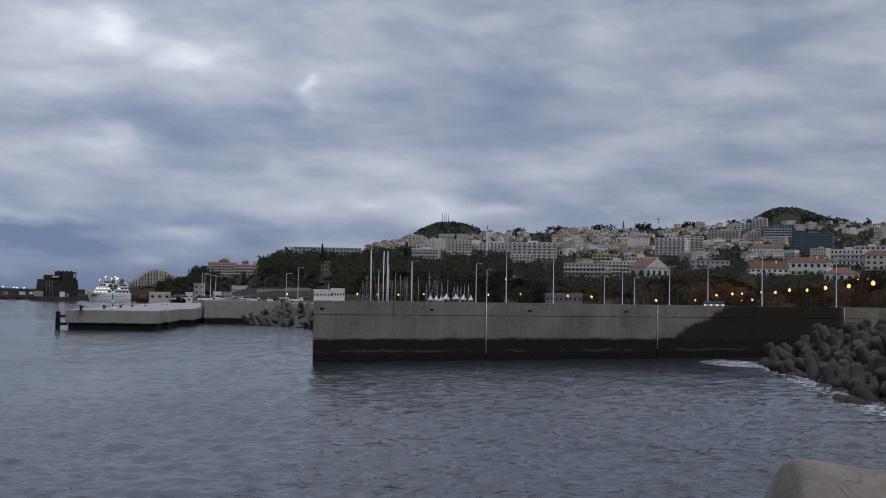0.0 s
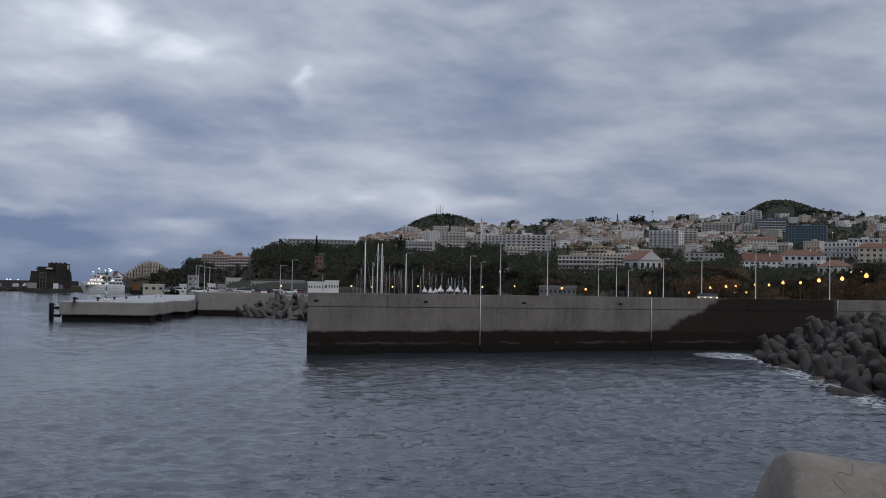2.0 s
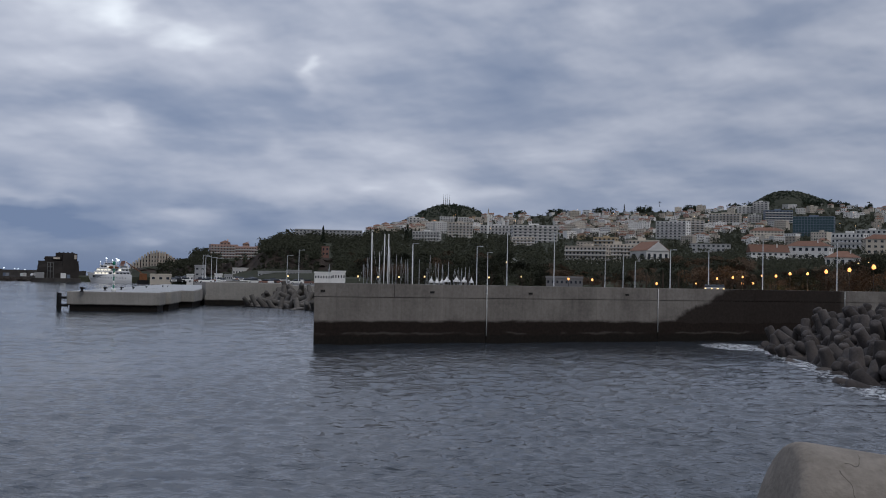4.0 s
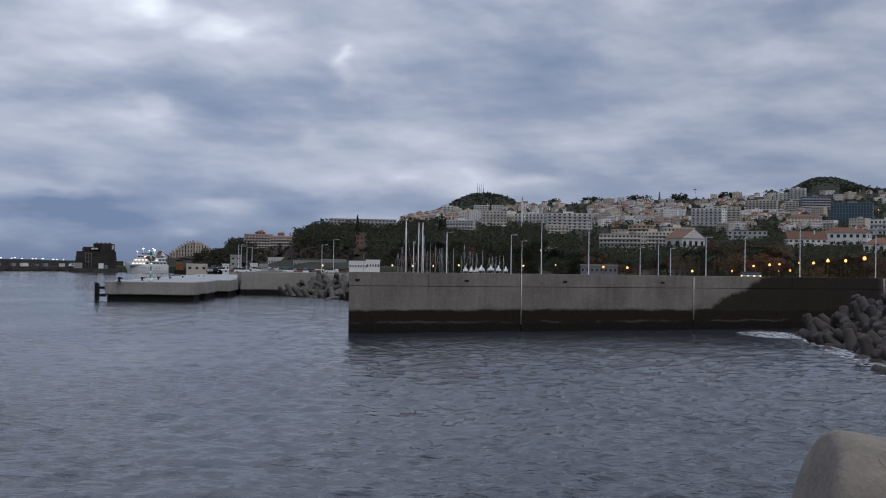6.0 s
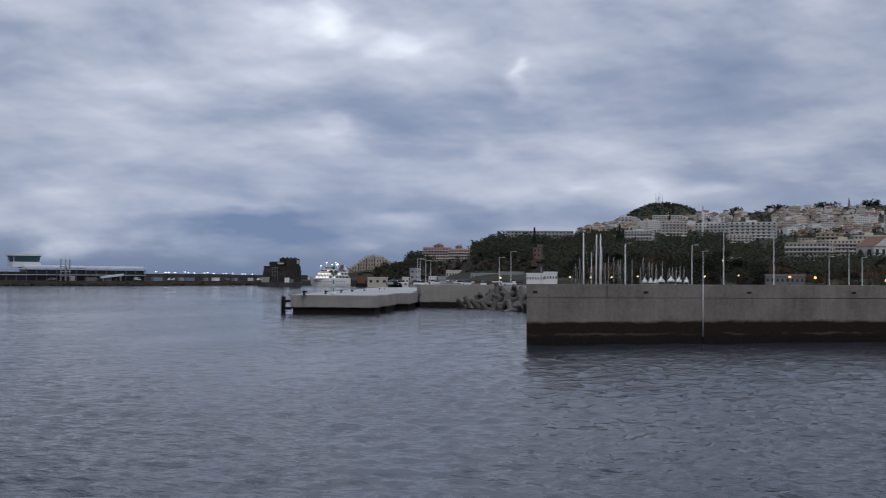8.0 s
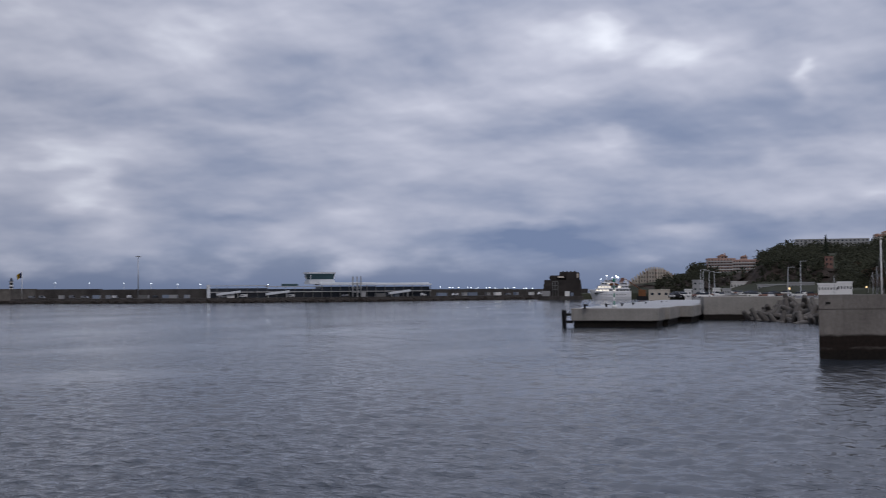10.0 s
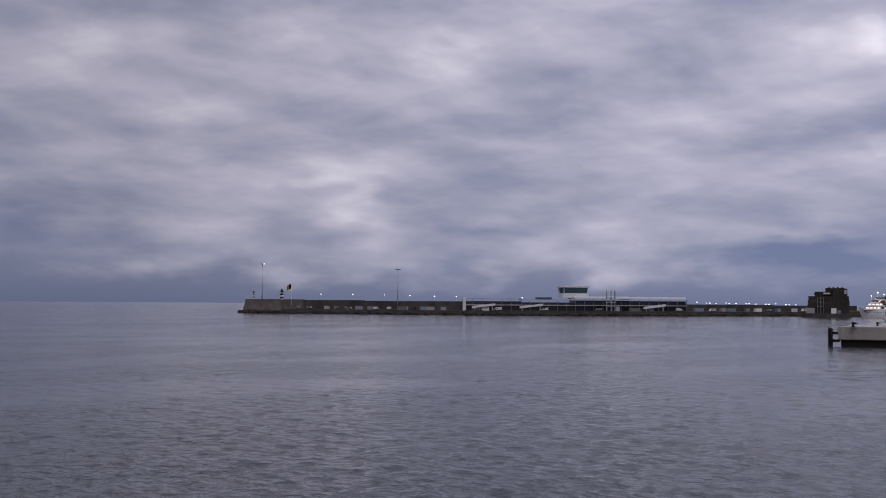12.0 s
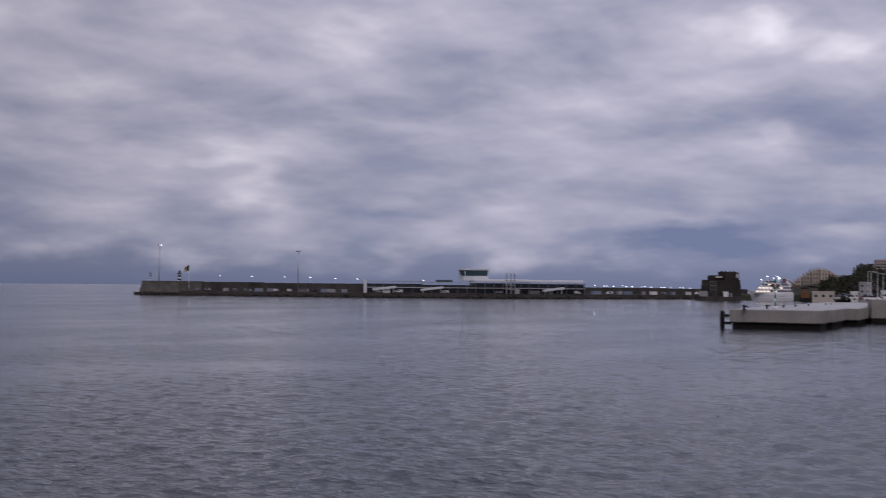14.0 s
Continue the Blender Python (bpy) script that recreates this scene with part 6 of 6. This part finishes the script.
def build_quay_rocks():
    rng = random.Random(17)
    kinds = []
    for i in range(4):
        bm = bmesh.new()
        bmesh.ops.create_icosphere(bm, subdivisions=2, radius=1.0)
        for v in bm.verts:
            v.co *= 1 + 0.35 * noise.noise(v.co * 1.3 + Vector((i * 7, 0, 0)))
            v.co.z *= 0.7
        me = bpy.data.meshes.new("boulder")
        bm.to_mesh(me)
        bm.free()
        me.materials.append(M_ROCK)
        kinds.append(me)
    for i in range(250):
        az = -51.3 + i * 0.118
        v, turn = along(az, -1.0)
        o = new("boulder", rng.choice(kinds))
        s = rng.uniform(1.3, 2.7)
        o.matrix_basis = pose(v.x, v.y, rng.uniform(-0.1, 0.7), rng.uniform(-30, 30), rng.uniform(-30, 30), rng.uniform(0, 360)) @ Matrix.Diagonal((s, s, s * 0.9, 1))
        tagged(o, "dark basalt boulder at the foot of the breakwater", "boulder", "boulders of the breakwater")


build_quay_rocks()


# ======== the old fort on its rock ========
def build_fort():
    d = 655.0
    m = Matrix.Translation(polar(-22.85, d, 0)) @ pose(0, 0, 0, 0, 0, 22.85)
    t = empty("fort", m, "dark basalt fort on a rock with stepped walls", "fort")
    w = d * radians(1.95)
    def z(el):
        return 7 + d * math.tan(radians(el))
    bm = bmesh.new()
    a = [bm.verts.new(v) for v in ((-w * 0.5, 0, -2), (w * 0.5, 0, -2), (w * 0.5, 22, -2), (-w * 0.5, 22, -2))]
    b = [bm.verts.new(v) for v in ((-w * 0.44, 1.5, z(0.40)), (w * 0.49, 1, z(0.40)), (w * 0.49, 21, z(0.40)), (-w * 0.44, 21, z(0.40)))]
    for k in range(4):
        bm.faces.new((a[k], a[(k + 1) % 4], b[(k + 1) % 4], b[k]))
    bm.faces.new(b)
    bmesh.ops.subdivide_edges(bm, edges=list(bm.edges), cuts=7, use_grid_fill=True)
    for v in bm.verts:
        v.co += Vector((noise.noise(v.co * 0.3), noise.noise(v.co * 0.3 + Vector((9, 0, 0))), 0)) * 0.8
    part("rock_base", bm, M_FORT, t)
    part("bastion", box(bmesh.new(), w * 0.12, w * 0.46, 0.5, 15, 0, z(0.76), 0.2), M_FORT, t)
    part("keep", box(bmesh.new(), -w * 0.30, w * 0.2, 5, 18, z(0.4), z(0.62), 0.2), M_FORT, t)
    part("upper_keep", box(bmesh.new(), -w * 0.05, w * 0.4, 7, 18, z(0.6), z(0.80), 0.2), M_FORT, t)
    part("terrace", box(bmesh.new(), -w * 0.10, w * 0.06, 3.4, 5, z(0.49), z(0.57), 0.1), P_CREAM, t, "pale rendered terrace room")
    part("tower_cap", box(bmesh.new(), w * 0.39, w * 0.44, 0.2, 1.2, z(0.5), z(0.70), 0.1), P_CREAM, t, "pale rendered wall strip")
    for k in range(4):
        part("merlon", box(bmesh.new(), w * (0.02 + 0.1 * k), w * (0.06 + 0.1 * k), 7, 8, z(0.8), z(0.84)), M_FORT, t)
    for k in range(5):
        part("window", box(bmesh.new(), w * (-0.32 + 0.09 * k), w * (-0.29 + 0.09 * k), 4.8, 5.1, z(0.47), z(0.54)), M_SLOT, t)
    part("shed", box(bmesh.new(), -w * 0.5, -w * 0.3, -6, -1, 0, z(-0.16), 0.1), P_GREY, t)
    part("cabin", box(bmesh.new(), w * 0.08, w * 0.2, -6, -2, 0, z(-0.18), 0.1), M_WHITE, t, "white site cabin")
    part("cabin", box(bmesh.new(), w * 0.22, w * 0.3, -6, -2, 0, z(-0.25), 0.1), P_BLUE, t, "blue site cabin")
    for k in range(3):
        part("scaffold_post", box(bmesh.new(), w * (-0.24 + 0.07 * k), w * (-0.225 + 0.07 * k), -0.6, -0.3, 0, z(0.34)), M_DECK, t)
    for zz in (-0.1, 0.1, 0.3):
        part("scaffold_rail", box(bmesh.new(), -w * 0.24, -w * 0.085, -0.6, -0.3, z(zz), z(zz) + 0.3), M_DECK, t)
    part("jetty", box(bmesh.new(), -w * 0.6, w * 0.55, -8, 0, -3, z(-0.42)), M_BREAK, t)


build_fort()


# ======== the white ship ========
def slab_xz(bm, outline, y0, y1):
    """A body drawn as a side view (x, z) and given a width."""
    a = [bm.verts.new((x, y0, z)) for x, z in outline]
    b = [bm.verts.new((x, y1, z)) for x, z in outline]
    n = len(a)
    for k in range(n):
        bm.faces.new((a[k], a[(k + 1) % n], b[(k + 1) % n], b[k]))
    bm.faces.new(list(reversed(a)))
    bm.faces.new(b)
    bmesh.ops.recalc_face_normals(bm, faces=list(bm.faces))
    return bm


def build_ship():
    d, az = 655.0, -20.41
    L = d * radians(2.02)
    t = empty("passenger_ship", Matrix.Translation(polar(az, d, 0)) @ pose(0, 0, 0, 0, 0, -az), "white passenger ship with lit decks at the quay", "ship")

    # hull: raked bow, sheer rising forward, cut-off stern
    bm = bmesh.new()
    rows = []
    for k in range(17):
        s = -1 + k / 8
        wd = 4.6 * (1 - max(0, -s) ** 2.4) + 0.12
        zt = 4.2 + 1.7 * max(0, -s) ** 1.6 + 0.5 * max(0, s) ** 3
        rake = -2.6 * max(0, -s) ** 3
        rows.append([bm.verts.new((s * L / 2 * 0.93 + 0.8 + rake * (zz / zt if zz > 0 else 0), 6 + y, zz)) for y, zz in ((-wd, zt), (-wd * 0.95, 1.6), (-wd * 0.8, -1.0), (wd * 0.8, -1.0), (wd * 0.95, 1.6), (wd, zt))])
    for a, b in zip(rows, rows[1:]):
        for i in range(6):
            bm.faces.new((a[i], b[i], b[(i + 1) % 6], a[(i + 1) % 6]))
    bm.faces.new(rows[-1])
    bm.faces.new(list(reversed(rows[0])))
    hull = part("hull", bm, M_SHIPW, t)
    for k in range(11):
        x = (-0.30 + 0.065 * k) * L
        part("porthole", box(bmesh.new(), x - 0.22, x + 0.22, 1.33, 1.5, 2.6, 3.0), M_GLASS, hull)
    part("anchor_recess", box(bmesh.new(), -0.40 * L, -0.37 * L, 2.9, 3.6, 3.2, 3.9), M_SLOT, hull)
    # decks: foot, front, back, height, forward rake, width inset
    decks = ((4.2, -0.40, 0.47, 1.9, 0.030, 0.0), (6.2, -0.35, 0.44, 1.7, 0.035, 0.4), (8.0, -0.27, 0.16, 1.6, 0.040, 0.8), (9.7, -0.18, 0.08, 1.4, 0.040, 1.2), (8.0, 0.19, 0.40, 1.5, 0.03, 0.8))
    for i, (z0, x0, x1, h, rk, ins) in enumerate(decks):
        house = part("deck_house", slab_xz(bmesh.new(), [(x0 * L, z0), (x1 * L, z0), ((x1 - rk * 0.5) * L, z0 + h), ((x0 + rk) * L, z0 + h)], 1.8 + ins, 10.2 - ins), M_SHIPW, t)
        part("deck_edge", box(bmesh.new(), (x0 + rk - 0.015) * L, (x1 + 0.012) * L, 1.35 + ins, 10.6 - ins, z0 + h, z0 + h + 0.16), M_SHIPW, t)
        n = max(3, int((x1 - x0) * L / 1.9))
        for k in range(n):
            u = (k + 0.5) / n
            x = (x0 + rk + (x1 - x0 - 1.6 * rk) * u) * L
            lit = (u < 0.42 and i < 2) or (k * 7 + i * 3) % 5 == 0
            part("window", box(bmesh.new(), x - 0.62, x + 0.62, 1.7 + ins, 1.8 + ins, z0 + h * 0.42, z0 + h * 0.80), M_LITW if lit else M_GLASS, house)
        rail = part("railing", box(bmesh.new(), (x0 + rk) * L, (x1 + 0.01) * L, 1.38 + ins, 1.42 + ins, z0 + h + 0.75, z0 + h + 0.82), M_STEEL, t)
        for k in range(n + 1):
            x = (x0 + rk + (x1 + 0.01 - x0 - rk) * k / n) * L
            part("stanchion", box(bmesh.new(), x - 0.03, x + 0.03, 1.38 + ins, 1.42 + ins, z0 + h + 0.16, z0 + h + 0.75), M_STEEL, rail)
    part("funnel", slab_xz(bmesh.new(), [(0.20 * L, 9.6), (0.31 * L, 9.6), (0.345 * L, 12.4), (0.255 * L, 12.4)], 4.2, 7.8), P_BRICK, t, "reddish funnel")
    part("funnel_fin", slab_xz(bmesh.new(), [(0.36 * L, 8.0), (0.44 * L, 8.0), (0.375 * L, 12.2), (0.345 * L, 12.6)], 4.6, 7.4), M_SHIPW, t)
    for x, z0, z1, r in ((-0.10, 11.2, 13.3, 0.45), (0.04, 11.2, 12.5, 0.3), (0.13, 9.6, 13.4, 0.35), (0.17, 9.6, 12.1, 0.7), (-0.24, 8.0, 11.6, 0.3)):
        mast = part("mast", lathe(bmesh.new(), [(0.22, z0), (0.09, z1)], 6, Matrix.Translation((x * L, 6, 0))), M_SHIPW, t)
        part("crosstree", box(bmesh.new(), x * L - 0.9, x * L + 0.9, 5.95, 6.05, z0 + (z1 - z0) * 0.6, z0 + (z1 - z0) * 0.6 + 0.1), M_SHIPW, mast)
        part("lamp", lathe(bmesh.new(), [(0.15, z1), (r, z1 + r * 0.7), (r, z1 + r), (0.15, z1 + r * 1.6)], 10, Matrix.Translation((x * L, 6, 0))), M_COOL, mast)
    for x in (0.02, 0.12):
        part("lifeboat", lathe(bmesh.new(), [(0.1, -1.6), (0.5, -1.2), (0.62, 0), (0.5, 1.2), (0.1, 1.6)], 10, pose(x * L, 1.4, 8.6, 0, 90)), M_RUST, t, "orange lifeboat")


M_LITW = glow("lit_cabin_window", (1.0, 0.93, 0.75), 1.0)
build_ship()


# ======== harbour apron: sheds, grey tower, vehicles ========
P_KIOSK = wall_paint("dark_grey_cladding", (0.16, 0.16, 0.165))


def shed(az, daz, eb, et, d, mat, label, name="shed", bays=4, roof="flat", floors=1, tall=0.3):
    w = d * radians(daz)
    z0 = 7 + d * math.tan(radians(eb))
    return block(name, Matrix.Translation(polar(az, d, z0)) @ pose(0, 0, 0, 0, 0, -az), w, max(3.0, w * 0.5), d * math.tan(radians(et)) - d * math.tan(radians(eb)), floors, bays, mat, label, name.replace("_", " "), roof, side=0, foot=z0 + 1.0, tall=tall)


shed(-16.17, 0.52, -0.53, 0.28, 420, P_GREY, "square grey concrete harbour tower", "harbour_tower", 2, floors=3)
shed(-16.64, 0.33, -0.51, -0.17, 430, M_WHITE, "white site cabin on the apron", "cabin", 2)
shed(-15.27, 0.38, -0.46, -0.12, 430, M_WHITE, "white cabin beside the grey tower", "cabin", 3)
shed(-14.79, 0.41, -0.42, -0.14, 440, P_GREY, "pale low cabin with windows", "cabin", 4)
shed(-18.04, 1.02, -0.55, -0.17, 628, P_CREAM, "cream harbour shed with pitched roof", "shed", 3)
shed(-10.08, 0.93, -0.35, 0.05, 330, M_WHITE, "white single-storey quay restaurant", "restaurant", 7)
shed(-9.34, 0.68, -0.34, 0.12, 330, M_WHITE, "white restaurant with low flat roof", "restaurant", 5)
shed(2.01, 1.83, -0.38, 0.05, 300, P_KIOSK, "low grey flat-roofed kiosk on the promenade", "kiosk", 8)
shed(-14.35, 1.16, 0.20, 0.42, 640, P_CREAM, "cream terrace building at the cliff foot", "terrace_building", 6)
shed(-13.97, 1.24, -0.19, 0.21, 600, P_WHITE, "white long building at the cliff foot", "terrace_building", 9)
shed(-12.65, 1.39, -0.22, 0.06, 520, P_GREY, "grey long shed behind the apron", "shed", 8)
shed(-11.32, 1.26, -0.20, 0.14, 500, P_GREY, "grey awning hall beside the marina", "shed", 8)


def car(az, d, z, turn, mat, lit=False):
    t = empty("car", Matrix.Translation(polar(az, d, z)) @ pose(0, 0, 0, 0, 0, -az + turn), "parked car with lit headlights on the waterfront" if lit else "parked car on the harbour apron", "car", "cars on the waterfront")
    bm = box(bmesh.new(), -2.1, 2.1, -0.85, 0.85, 0.3, 0.9, 0.15)
    part("body", bm, mat, t)
    bm = box(bmesh.new(), -1.2, 1.3, -0.75, 0.75, 0.9, 1.45, 0.15)
    for v in bm.verts:
        if v.co.z > 1.2:
            v.co.x *= 0.75
    part("cabin", bm, M_GLASS, t)
    for x in (-1.3, 1.3):
        for y in (-0.8, 0.8):
            tyre = part("wheel", lathe(bmesh.new(), [(0.18, -0.1), (0.32, -0.08), (0.32, 0.08), (0.18, 0.1)], 10, pose(x, y, 0.32, 90)), M_DARK, t)
            part("rim", lathe(bmesh.new(), [(0.05, -0.11), (0.17, -0.105), (0.17, 0.105), (0.05, 0.11)], 8, pose(x, y, 0.32, 90)), M_STEEL, tyre)
    for y in (-0.6, 0.6):
        part("headlight", lathe(bmesh.new(), [(0.05, 0), (0.16, 0.03), (0.16, 0.08)], 8, pose(-2.16, y, 0.65, 0, 90)), M_WARM if lit else M_WHITE, t)


rng = random.Random(31)
for i in range(44):
    az = rng.uniform(-17.5, -10.6)
    d = rng.uniform(300, 520)
    car(az, d, 3.9, rng.choice((0, 90, 180)), rng.choice((M_WHITE, P_GREY, M_WHITE, P_BRICK, M_DARK)))
for az in (9.08, 9.38, 9.65):
    car(az, 232.0, 5.05, 90, P_GREY, True)
bm = prism(bmesh.new(), [(35, 221), (52, 213), (56, 228), (38, 236)], 4.204, 5.05)
tagged(part("road", bm, M_DECK), "raised asphalt ramp of the waterfront road", "road", kind="structure")


def build_crane():
    az, d = -18.87, 630
    t = empty("crane", Matrix.Translation(polar(az, d, 2.0)) @ pose(0, 0, 0, 0, 0, -az), "rusty orange harbour crane beside the ship", "crane")
    part("cab", box(bmesh.new(), -2, 2, -2, 2, 0, 3.6, 0.2), M_RUST, t)
    for s in (-1, 1):
        bm = bmesh.new()
        a, b = Vector((0, s * 0.7, 3.2)), Vector((-9, s * 0.3, 9.5))
        lathe(bm, [(0.25, 0), (0.2, (b - a).length)], 6, Matrix.Translation(a) @ (b - a).to_track_quat("Z", "Y").to_matrix().to_4x4())
        part("jib", bm, M_RUST, t)
    part("track", box(bmesh.new(), -3, 3, -2.4, 2.4, -4, 0.1), M_DARK, t)


build_crane()
